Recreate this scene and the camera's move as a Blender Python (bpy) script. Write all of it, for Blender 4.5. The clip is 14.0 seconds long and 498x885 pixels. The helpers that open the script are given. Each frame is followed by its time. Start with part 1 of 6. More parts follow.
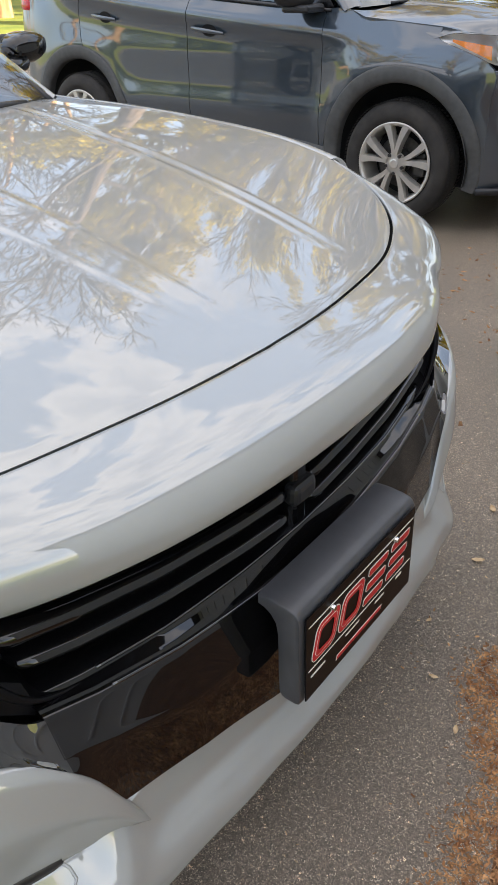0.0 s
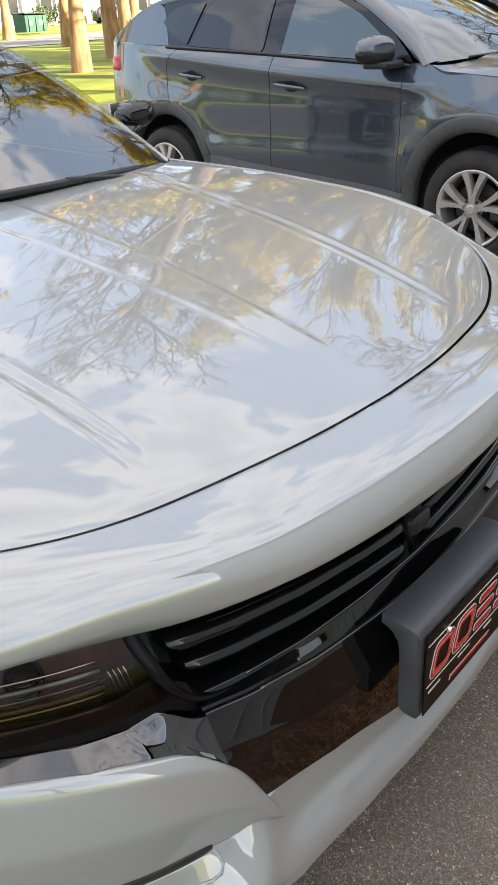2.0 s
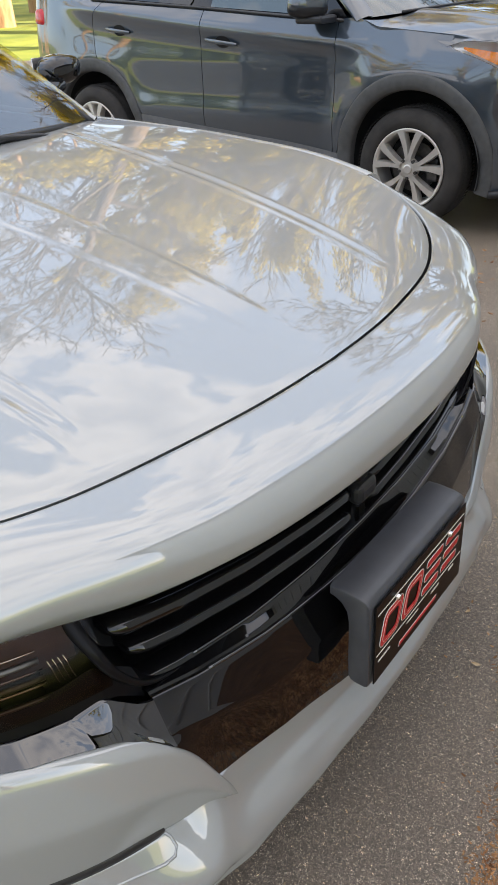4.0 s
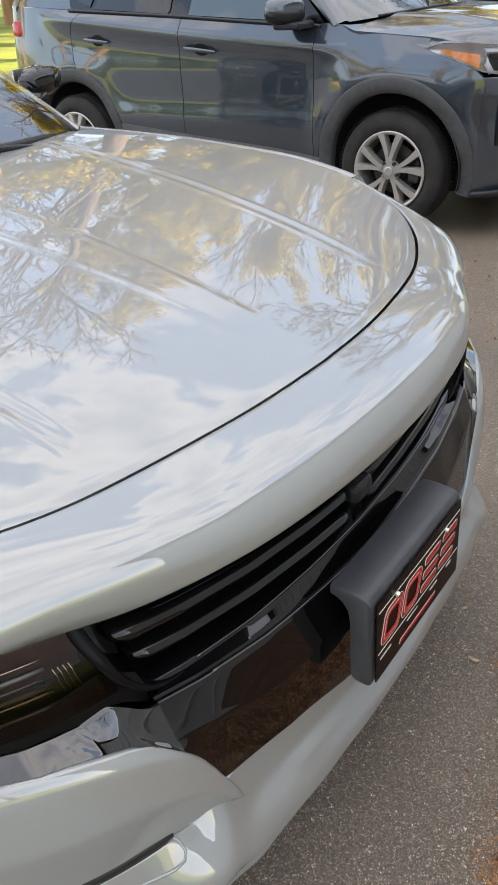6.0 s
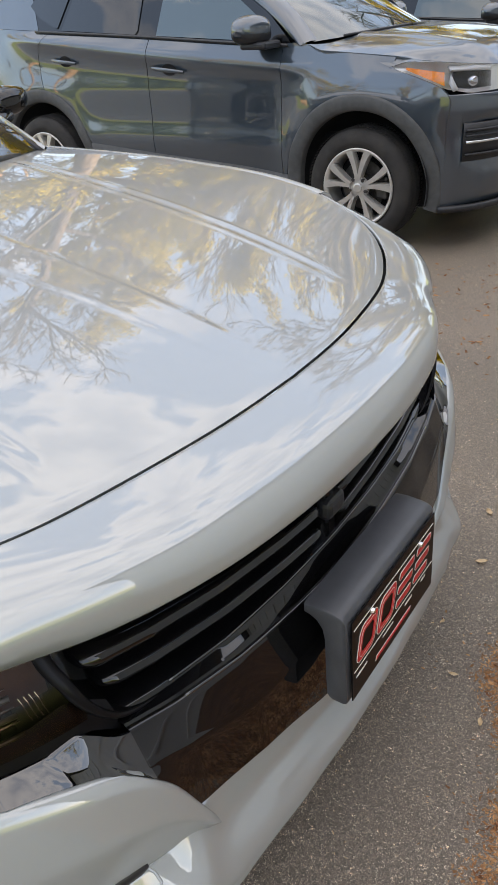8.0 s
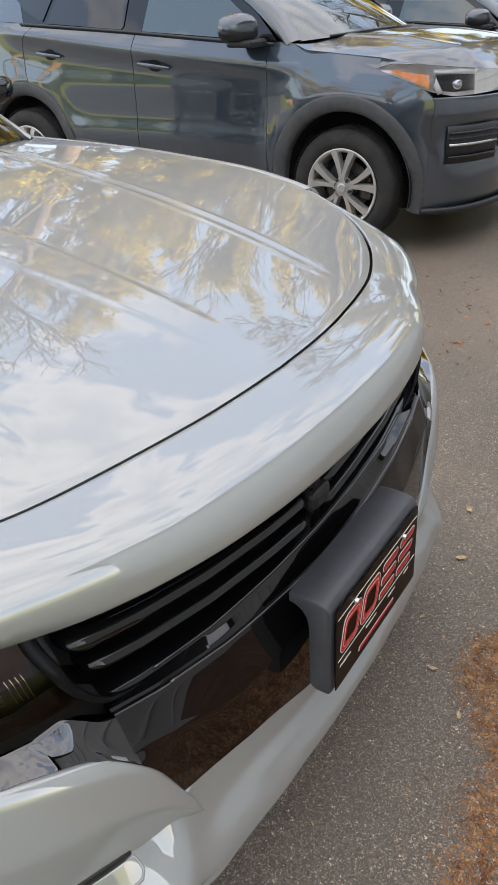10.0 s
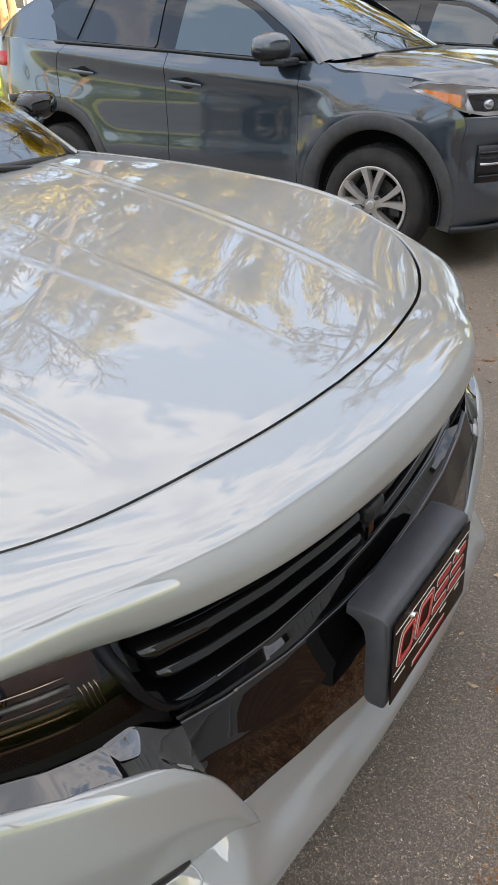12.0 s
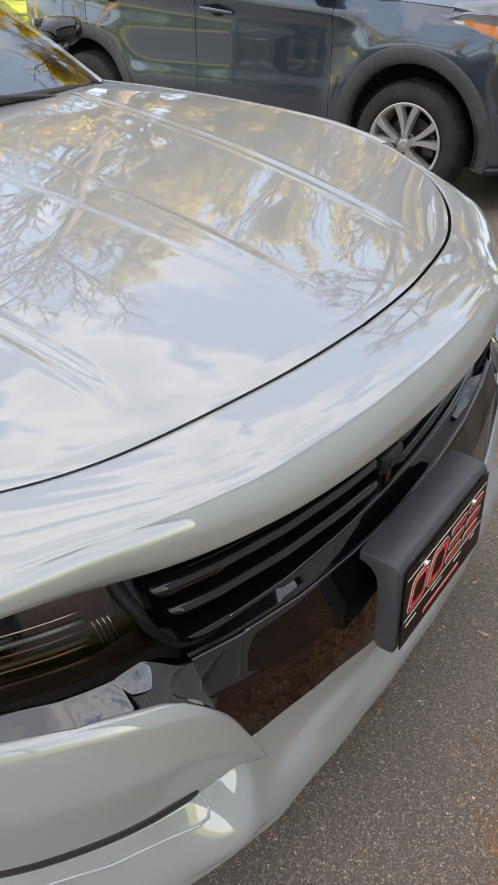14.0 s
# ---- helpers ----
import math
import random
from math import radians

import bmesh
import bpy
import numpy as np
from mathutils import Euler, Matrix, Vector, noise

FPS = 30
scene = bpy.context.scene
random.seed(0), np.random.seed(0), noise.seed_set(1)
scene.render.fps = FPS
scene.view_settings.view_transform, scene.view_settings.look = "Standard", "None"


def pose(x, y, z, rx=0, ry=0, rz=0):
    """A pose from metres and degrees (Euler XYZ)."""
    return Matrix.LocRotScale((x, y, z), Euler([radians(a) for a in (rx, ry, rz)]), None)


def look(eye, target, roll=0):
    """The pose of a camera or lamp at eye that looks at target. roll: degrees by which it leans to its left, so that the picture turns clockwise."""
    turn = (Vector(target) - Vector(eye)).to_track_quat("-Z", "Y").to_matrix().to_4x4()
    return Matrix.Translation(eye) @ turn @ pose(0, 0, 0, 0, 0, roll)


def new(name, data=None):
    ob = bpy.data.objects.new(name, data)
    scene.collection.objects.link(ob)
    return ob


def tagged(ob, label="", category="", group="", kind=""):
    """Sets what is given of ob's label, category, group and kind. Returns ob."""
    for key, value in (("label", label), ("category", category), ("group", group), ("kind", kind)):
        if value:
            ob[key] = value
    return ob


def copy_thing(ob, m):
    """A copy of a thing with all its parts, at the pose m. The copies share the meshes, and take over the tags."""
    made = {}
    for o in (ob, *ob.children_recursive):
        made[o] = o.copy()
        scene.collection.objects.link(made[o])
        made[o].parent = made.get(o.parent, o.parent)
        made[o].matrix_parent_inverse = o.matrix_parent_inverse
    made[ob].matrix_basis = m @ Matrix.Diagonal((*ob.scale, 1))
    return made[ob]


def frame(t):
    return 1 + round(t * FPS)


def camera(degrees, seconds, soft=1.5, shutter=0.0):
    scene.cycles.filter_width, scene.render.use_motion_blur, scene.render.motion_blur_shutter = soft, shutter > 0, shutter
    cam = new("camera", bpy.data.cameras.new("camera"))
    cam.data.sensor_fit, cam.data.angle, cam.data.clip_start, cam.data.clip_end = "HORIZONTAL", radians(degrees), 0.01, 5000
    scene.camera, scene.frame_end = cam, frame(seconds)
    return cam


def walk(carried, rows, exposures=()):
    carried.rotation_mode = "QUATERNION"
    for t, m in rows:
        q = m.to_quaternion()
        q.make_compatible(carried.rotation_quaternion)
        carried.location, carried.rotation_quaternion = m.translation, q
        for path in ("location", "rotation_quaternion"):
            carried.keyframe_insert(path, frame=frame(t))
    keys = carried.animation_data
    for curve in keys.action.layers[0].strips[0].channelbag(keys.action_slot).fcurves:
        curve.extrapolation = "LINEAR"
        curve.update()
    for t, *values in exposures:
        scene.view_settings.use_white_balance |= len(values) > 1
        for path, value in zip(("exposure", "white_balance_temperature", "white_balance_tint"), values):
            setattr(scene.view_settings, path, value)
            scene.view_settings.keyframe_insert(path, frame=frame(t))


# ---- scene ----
cam = camera(35.6, 14.0)
PATH = [
    (0, (2.204, -4.312, 1.355), (1.166, -2.961, 0.308), -0.9),
    (0.5, (2.173, -4.399, 1.385), (1.042, -3.118, 0.346), -1.6),
    (1, (2.215, -4.464, 1.433), (1.032, -3.183, 0.453), -1.6),
    (1.5, (2.208, -4.478, 1.426), (1.008, -3.193, 0.473), -2.1),
    (2, (2.198, -4.471, 1.426), (1.01, -3.18, 0.465), -2.7),
    (2.5, (2.17, -4.449, 1.417), (1.016, -3.143, 0.436), -2.6),
    (3, (2.166, -4.44, 1.419), (1.049, -3.119, 0.415), -2.4),
    (3.5, (2.174, -4.433, 1.413), (1.095, -3.099, 0.387), -2.2),
    (4, (2.174, -4.436, 1.412), (1.124, -3.091, 0.369), -2.2),
    (4.2, (2.182, -4.436, 1.417), (1.138, -3.092, 0.367), -2.5),
    (6.5, (2.165, -4.451, 1.41), (1.139, -3.072, 0.387), -3.6),
    (7, (2.164, -4.452, 1.413), (1.146, -3.06, 0.4), -3.8),
    (7.5, (2.175, -4.442, 1.411), (1.167, -3.035, 0.408), -3.8),
    (8, (2.171, -4.431, 1.405), (1.178, -3.011, 0.407), -3.6),
    (8.5, (2.163, -4.434, 1.401), (1.178, -3.009, 0.402), -3.2),
    (9, (2.178, -4.433, 1.404), (1.205, -3.004, 0.398), -2.7),
    (9.2, (2.175, -4.435, 1.402), (1.206, -3.006, 0.391), -2.5),
    (11.3, (2.153, -4.483, 1.386), (1.224, -2.996, 0.424), -1.4),
    (11.5, (2.146, -4.49, 1.39), (1.186, -3.02, 0.431), -1.6),
    (12, (2.111, -4.494, 1.393), (1.124, -3.046, 0.428), -1.4),
    (12.5, (2.112, -4.486, 1.391), (1.127, -3.047, 0.413), -1.3),
    (13, (2.108, -4.476, 1.385), (1.16, -3.055, 0.345), -0.8),
    (13.5, (2.113, -4.483, 1.384), (1.157, -3.097, 0.304), -1.0),
    (14, (2.112, -4.486, 1.39), (1.121, -3.133, 0.3), -0.7),
]
walk(cam, [(t, look(eye, target, roll)) for t, eye, target, roll in PATH])

# ---------------------------------------------------------------- light
world = bpy.data.worlds.new("sky")
scene.world = world
world.use_nodes = True
wn, wl = world.node_tree.nodes, world.node_tree.links
wn.clear()
SUN_ELEVATION, SUN_AZIMUTH = 19.0, 20.0      # degrees above the ground; degrees from +x towards +y
sky = wn.new("ShaderNodeTexSky")
sky.sky_type, sky.sun_disc = "NISHITA", False
sky.sun_elevation, sky.sun_rotation = radians(SUN_ELEVATION), radians(90 - SUN_AZIMUTH)
sky.air_density, sky.dust_density, sky.ozone_density = 1.0, 1.5, 1.0
tex = wn.new("ShaderNodeTexCoord")
mp = wn.new("ShaderNodeMapping")
mp.inputs["Scale"].default_value = (1.0, 1.0, 1.0)
mp.inputs["Location"].default_value = (0.35, 0.1, 0.0)
cn = wn.new("ShaderNodeTexNoise")
cn.inputs["Scale"].default_value, cn.inputs["Detail"].default_value, cn.inputs["Roughness"].default_value = 5.2, 9.0, 0.56
cr = wn.new("ShaderNodeValToRGB")
cr.color_ramp.elements[0].position, cr.color_ramp.elements[1].position = 0.468, 0.53
cloudtone = wn.new("ShaderNodeValToRGB")
cloudtone.color_ramp.elements[0].position, cloudtone.color_ramp.elements[0].color = 0.44, (4.5, 4.05, 3.65, 1)
cloudtone.color_ramp.elements[1].position, cloudtone.color_ramp.elements[1].color = 0.62, (2.35, 2.25, 2.3, 1)
mixc = wn.new("ShaderNodeMix")
mixc.data_type = "RGBA"
bg = wn.new("ShaderNodeBackground")
bg.inputs["Strength"].default_value = 0.1
wo = wn.new("ShaderNodeOutputWorld")
wl.new(tex.outputs["Generated"], mp.inputs["Vector"])
wl.new(mp.outputs["Vector"], cn.inputs["Vector"])
axes = wn.new("ShaderNodeSeparateXYZ")
over = wn.new("ShaderNodeMath")              # more cloud overhead than low down
over.operation = "MULTIPLY_ADD"
over.inputs[1].default_value, over.inputs[2].default_value = 0.26, -0.155
cover = wn.new("ShaderNodeMath")
cover.operation = "ADD"
wl.new(tex.outputs["Generated"], axes.inputs["Vector"])
wl.new(axes.outputs["Z"], over.inputs[0])
gap = wn.new("ShaderNodeVectorMath")          # a blue gap in the clouds over the trees
gap.operation = "DOT_PRODUCT"
gap.inputs[1].default_value = (-0.207, 0.832, 0.515)
thin = wn.new("ShaderNodeMapRange")
thin.interpolation_type = "SMOOTHSTEP"
thin.inputs["From Min"].default_value, thin.inputs["From Max"].default_value = 0.955, 0.992
thin.inputs["To Min"].default_value, thin.inputs["To Max"].default_value = 0.0, -0.13
wl.new(tex.outputs["Generated"], gap.inputs[0])
wl.new(gap.outputs["Value"], thin.inputs["Value"])
spread = wn.new("ShaderNodeMath")
spread.operation = "ADD"
wl.new(cn.outputs["Fac"], spread.inputs[0])
wl.new(thin.outputs["Result"], spread.inputs[1])
wl.new(spread.outputs["Value"], cover.inputs[0])
wl.new(over.outputs["Value"], cover.inputs[1])
wl.new(cover.outputs["Value"], cr.inputs["Fac"])
wl.new(cn.outputs["Fac"], cloudtone.inputs["Fac"])
wl.new(cr.outputs["Color"], mixc.inputs["Factor"])
haze = wn.new("ShaderNodeMix")
haze.data_type = "RGBA"
haze.inputs["Factor"].default_value = 0.65
haze.inputs["B"].default_value = (2.45, 2.85, 3.6, 1)
wl.new(sky.outputs["Color"], haze.inputs["A"])
wl.new(haze.outputs["Result"], mixc.inputs["A"])
lit = wn.new("ShaderNodeMix")                # clouds are brighter towards the sun
lit.data_type, lit.blend_type = "RGBA", "ADD"
lit.inputs["Factor"].default_value = 0.4
wl.new(cloudtone.outputs["Color"], lit.inputs["A"])
wl.new(sky.outputs["Color"], lit.inputs["B"])
wl.new(lit.outputs["Result"], mixc.inputs["B"])
wl.new(mixc.outputs["Result"], bg.inputs["Color"])
wl.new(bg.outputs["Background"], wo.inputs["Surface"])
sun_data = bpy.data.lights.new("sun", "SUN")
sun_data.energy, sun_data.angle, sun_data.color = 5.0, radians(0.6), (1.0, 0.86, 0.66)
sun = new("sun", sun_data)
sa, se = radians(SUN_AZIMUTH), radians(SUN_ELEVATION)
sun.matrix_world = look((math.cos(sa) * math.cos(se) * 60, math.sin(sa) * math.cos(se) * 60, math.sin(se) * 60), (0, 0, 0))
scene.view_settings.exposure = 2.36

# ---------------------------------------------------------------- materials


def material(name, color, rough=0.5, metal=0.0, vary=0.0, scale=8.0, bump=0.0, bump_scale=60.0, coat=0.0, coat_rough=0.03, coat_ior=1.5,
             second=None, spec=0.5, stretch=(1, 1, 1), island=False, detail=6.0, sharp=(0.35, 0.65)):
    """A procedural surface: base colour broken by noise at two scales, fine relief, optional clear coat."""
    m = bpy.data.materials.new(name)
    m.use_nodes = True
    n, l = m.node_tree.nodes, m.node_tree.links
    b = n["Principled BSDF"]
    b.inputs["Base Color"].default_value = (*color, 1)
    b.inputs["Roughness"].default_value, b.inputs["Metallic"].default_value = rough, metal
    b.inputs["Specular IOR Level"].default_value = spec
    b.inputs["Coat Weight"].default_value, b.inputs["Coat Roughness"].default_value = coat, coat_rough
    b.inputs["Coat IOR"].default_value = coat_ior
    tc = n.new("ShaderNodeTexCoord")
    mapping = n.new("ShaderNodeMapping")
    mapping.inputs["Scale"].default_value = stretch
    l.new(tc.outputs["Object"], mapping.inputs["Vector"])
    if vary or second:
        no = n.new("ShaderNodeTexNoise")
        no.inputs["Scale"].default_value, no.inputs["Detail"].default_value = scale, detail
        l.new(mapping.outputs["Vector"], no.inputs["Vector"])
        ramp = n.new("ShaderNodeValToRGB")
        other = second or tuple(min(1, c * (1 + vary)) for c in color)
        first = color if second else tuple(c * (1 - vary) for c in color)
        ramp.color_ramp.elements[0].position, ramp.color_ramp.elements[0].color = sharp[0], (*first, 1)
        ramp.color_ramp.elements[1].position, ramp.color_ramp.elements[1].color = sharp[1], (*other, 1)
        l.new(no.outputs["Fac"], ramp.inputs["Fac"])
        out = ramp.outputs["Color"]
        if island:
            geo = n.new("ShaderNodeNewGeometry")
            hsv = n.new("ShaderNodeHueSaturation")
            mr = n.new("ShaderNodeMapRange")
            mr.inputs["To Min"].default_value, mr.inputs["To Max"].default_value = 0.55, 1.5
            l.new(geo.outputs["Random Per Island"], mr.inputs["Value"])
            l.new(mr.outputs["Result"], hsv.inputs["Value"])
            l.new(out, hsv.inputs["Color"])
            out = hsv.outputs["Color"]
        l.new(out, b.inputs["Base Color"])
    if bump:
        nb = n.new("ShaderNodeTexNoise")
        nb.inputs["Scale"].default_value, nb.inputs["Detail"].default_value = bump_scale, 5.0
        l.new(mapping.outputs["Vector"], nb.inputs["Vector"])
        bp = n.new("ShaderNodeBump")
        bp.inputs["Strength"].default_value, bp.inputs["Distance"].default_value = bump, 0.01
        l.new(nb.outputs["Fac"], bp.inputs["Height"])
        l.new(bp.outputs["Normal"], b.inputs["Normal"])
    return m


def glass(name, color, rough=0.0, ior=1.6):
    """Thin tinted glass: a clear tinted sheet with a mirror gloss that grows towards grazing view."""
    m = bpy.data.materials.new(name)
    m.use_nodes = True
    n, l = m.node_tree.nodes, m.node_tree.links
    n.clear()
    tr, gl, fr, mx, out = (n.new("ShaderNode" + k) for k in ("BsdfTransparent", "BsdfGlossy", "Fresnel", "MixShader", "OutputMaterial"))
    tr.inputs["Color"].default_value = (*color, 1)
    gl.inputs["Roughness"].default_value = rough
    fr.inputs["IOR"].default_value = ior
    l.new(fr.outputs["Fac"], mx.inputs["Fac"])
    l.new(tr.outputs["BSDF"], mx.inputs[1])
    l.new(gl.outputs["BSDF"], mx.inputs[2])
    l.new(mx.outputs["Shader"], out.inputs["Surface"])
    return m


PAINT = material("grey_paint", (0.310, 0.318, 0.310), 0.5, 0.0, vary=0.02, scale=3, coat=1.0, coat_rough=0.0, coat_ior=2.15, spec=0.2)
DARK_PAINT = material("slate_metallic_paint", (0.034, 0.048, 0.064), 0.32, 0.3, vary=0.08, scale=900, coat=1.0, coat_rough=0.035, coat_ior=1.9)
GLOSS_BLACK = material("gloss_black_plastic", (0.004, 0.004, 0.0045), 0.03, vary=0.2, scale=4, spec=0.62)
SATIN_BLACK = material("satin_black_plastic", (0.018, 0.018, 0.020), 0.36, vary=0.15, scale=30, bump=0.06, bump_scale=900)
DARK_SATIN = material("deep_black_plastic", (0.005, 0.005, 0.006), 0.36, vary=0.15, scale=30, spec=0.16)
BRACKET = material("satin_black_bracket", (0.045, 0.046, 0.052), 0.45, vary=0.12, scale=30, bump=0.05, bump_scale=900, spec=0.75)
BEZEL = material("brown_lamp_bezel", (0.13, 0.080, 0.058), 0.30, vary=0.2, scale=30)
PIANO = material("piano_black_trim", (0.003, 0.003, 0.004), 0.03, vary=0.2, scale=4, coat=1.0, coat_rough=0.0, coat_ior=1.75)
CLADDING = material("grained_grey_cladding", (0.075, 0.075, 0.073), 0.62, vary=0.12, scale=25, bump=0.12, bump_scale=700)
RUBBER = material("tyre_rubber", (0.022, 0.020, 0.018), 0.85, second=(0.042, 0.037, 0.032), scale=9, bump=0.25, bump_scale=120)
ALLOY = material("silver_alloy", (0.66, 0.63, 0.58), 0.36, 0.7, vary=0.06, scale=14)
WARM_METAL = material("smoked_bright_metal", (0.36, 0.29, 0.25), 0.25, 0.9, vary=0.1, scale=20)
DARK_METAL = material("dark_brake_metal", (0.10, 0.095, 0.09), 0.45, 0.8, vary=0.3, scale=25)
# black of linings and undersides, also put where gaps and hollows lie in shade
CAVITY = material("matt_black_cavity", (0.008, 0.008, 0.008), 0.9, vary=0.2, scale=10)
CHROME = material("satin_chrome", (0.62, 0.62, 0.62), 0.12, 1.0, vary=0.03, scale=10)
GLASS = glass("clear_tinted_glass", (0.55, 0.66, 0.62), 0.0, 3.2)
PRIVACY = glass("privacy_glass", (0.10, 0.11, 0.12), 0.0, 2.4)
LENS = glass("clear_lamp_lens", (0.92, 0.92, 0.95), 0.0, 1.5)
SMOKED = glass("smoked_lamp_lens", (0.55, 0.44, 0.38), 0.0, 1.24)
PANE = material("tinted_pane", (0.008, 0.010, 0.012), 0.02, vary=0.1, scale=1, coat=1.0, coat_rough=0.0, coat_ior=1.5, spec=0.2)
PANE_LIGHT = material("lighter_tinted_pane", (0.030, 0.052, 0.055), 0.02, vary=0.1, scale=1, coat=1.0, coat_rough=0.0, coat_ior=1.8, spec=0.3)
AMBER = material("amber_reflector", (0.90, 0.24, 0.012), 0.25, vary=0.15, scale=60, coat=1.0)
RED_LENS = material("red_lamp_lens", (0.50, 0.010, 0.014), 0.25, vary=0.2, scale=30, coat=0.25)
PLATE_BLACK = material("black_plate_face", (0.006, 0.005, 0.005), 0.32, vary=0.2, scale=6, spec=0.12)
PLATE_RED = material("red_print", (0.55, 0.02, 0.025), 0.35, vary=0.06, scale=20)
PLATE_WHITE = material("white_print", (0.75, 0.70, 0.62), 0.4, vary=0.05, scale=20)


def asphalt_material():
    """Worn asphalt: dark binder with small stones of uneven tone, a few of them pale, over broad stains."""
    m = bpy.data.materials.new("worn_asphalt")
    m.use_nodes = True
    n, l = m.node_tree.nodes, m.node_tree.links
    b = n["Principled BSDF"]
    tc = n.new("ShaderNodeTexCoord")
    warp = n.new("ShaderNodeTexNoise")
    warp.inputs["Scale"].default_value, warp.inputs["Detail"].default_value = 420.0, 2
    bend = n.new("ShaderNodeMix")
    bend.data_type, bend.blend_type = "RGBA", "ADD"
    bend.inputs["Factor"].default_value = 0.0035
    l.new(tc.outputs["Object"], warp.inputs["Vector"])
    l.new(tc.outputs["Object"], bend.inputs["A"])
    l.new(warp.outputs["Color"], bend.inputs["B"])

    def stones(scale, stops):
        vo = n.new("ShaderNodeTexVoronoi")
        vo.inputs["Scale"].default_value = scale
        l.new(bend.outputs["Result"], vo.inputs["Vector"])
        grey = n.new("ShaderNodeSeparateColor")
        l.new(vo.outputs["Color"], grey.inputs["Color"])
        ramp = n.new("ShaderNodeValToRGB")
        while len(ramp.color_ramp.elements) < len(stops):
            ramp.color_ramp.elements.new(0.5)
        for e, (at, c) in zip(ramp.color_ramp.elements, stops):
            e.position, e.color = at, (*c, 1)
        l.new(grey.outputs["Red"], ramp.inputs["Fac"])
        return vo, ramp
    fine, fine_tone = stones(540.0, ((0.0, (0.075, 0.061, 0.047)), (0.55, (0.170, 0.140, 0.110)), (0.86, (0.28, 0.236, 0.19)), (0.95, (0.52, 0.45, 0.37)), (1.0, (0.80, 0.72, 0.60))))
    big, big_tone = stones(230.0, ((0.0, (0.78, 0.77, 0.76)), (0.6, (0.95, 0.94, 0.93)), (0.95, (1.15, 1.14, 1.12)), (0.985, (1.7, 1.65, 1.55)), (1.0, (3.0, 2.85, 2.6))))
    stain = n.new("ShaderNodeTexNoise")
    stain.inputs["Scale"].default_value, stain.inputs["Detail"].default_value = 1.1, 7
    l.new(tc.outputs["Object"], stain.inputs["Vector"])
    r2 = n.new("ShaderNodeValToRGB")
    r2.color_ramp.elements[0].position, r2.color_ramp.elements[0].color = 0.3, (0.80, 0.78, 0.75, 1)
    r2.color_ramp.elements[1].position, r2.color_ramp.elements[1].color = 0.7, (1.35, 1.27, 1.18, 1)
    l.new(stain.outputs["Fac"], r2.inputs["Fac"])
    out = fine_tone.outputs["Color"]
    for other in (big_tone, r2):
        mul = n.new("ShaderNodeMix")
        mul.data_type, mul.blend_type = "RGBA", "MULTIPLY"
        mul.inputs["Factor"].default_value = 1.0
        l.new(out, mul.inputs["A"])
        l.new(other.outputs["Color"], mul.inputs["B"])
        out = mul.outputs["Result"]
    l.new(out, b.inputs["Base Color"])
    b.inputs["Roughness"].default_value, b.inputs["Specular IOR Level"].default_value = 0.38, 0.9
    last = None
    for vo, strength, depth in ((big, 0.45, -0.004), (fine, 0.6, -0.0025)):
        bp = n.new("ShaderNodeBump")
        bp.inputs["Strength"].default_value, bp.inputs["Distance"].default_value = strength, abs(depth)
        bp.invert = depth < 0
        l.new(vo.outputs["Distance"], bp.inputs["Height"])
        if last:
            l.new(last.outputs["Normal"], bp.inputs["Normal"])
        last = bp
    l.new(last.outputs["Normal"], b.inputs["Normal"])
    return m


def foliage(name, first, second):
    """Thin leaves that also let light through."""
    m = bpy.data.materials.new(name)
    m.use_nodes = True
    n, l = m.node_tree.nodes, m.node_tree.links
    n.clear()
    geo, ramp, df, tl, mx, out = (n.new("ShaderNode" + k) for k in ("NewGeometry", "ValToRGB", "BsdfDiffuse", "BsdfTranslucent", "MixShader", "OutputMaterial"))
    ramp.color_ramp.elements[0].color, ramp.color_ramp.elements[1].color = (*first, 1), (*second, 1)
    l.new(geo.outputs["Random Per Island"], ramp.inputs["Fac"])
    l.new(ramp.outputs["Color"], df.inputs["Color"])
    l.new(ramp.outputs["Color"], tl.inputs["Color"])
    mx.inputs["Fac"].default_value = 0.45
    l.new(df.outputs["BSDF"], mx.inputs[1])
    l.new(tl.outputs["BSDF"], mx.inputs[2])
    l.new(mx.outputs["Shader"], out.inputs["Surface"])
    return m


ASPHALT = asphalt_material()
GRASS = material("lawn_green", (0.12, 0.165, 0.008), 0.9, second=(0.26, 0.275, 0.022), scale=0.8, bump=0.5, bump_scale=40)
# one bark in two copies, sunlit orange and shaded, the light in their colours
BARK = material("sunlit_bark", (0.24, 0.135, 0.065), 0.9, second=(0.42, 0.26, 0.13), scale=7, bump=0.9, bump_scale=22, stretch=(1, 1, 0.25))
SHADED_BARK = material("shaded_bark", (0.065, 0.050, 0.040), 0.9, second=(0.13, 0.095, 0.07), scale=7, bump=0.9, bump_scale=22, stretch=(1, 1, 0.25))
TWIG = material("dark_twigs", (0.075, 0.058, 0.046), 0.85, vary=0.3, scale=6)
LEAF = foliage("spring_leaves", (0.30, 0.23, 0.015), (0.62, 0.49, 0.045))
NEEDLE = material("evergreen_leaves", (0.028, 0.055, 0.018), 0.7, second=(0.07, 0.10, 0.03), scale=0.7, island=True)
MULCH = material("cedar_mulch", (0.20, 0.080, 0.030), 0.9, second=(0.47, 0.26, 0.115), scale=30, island=True)
SOIL = material("mulch_bed_soil", (0.11, 0.05, 0.024), 0.95, second=(0.24, 0.12, 0.055), scale=40, bump=0.9, bump_scale=130)
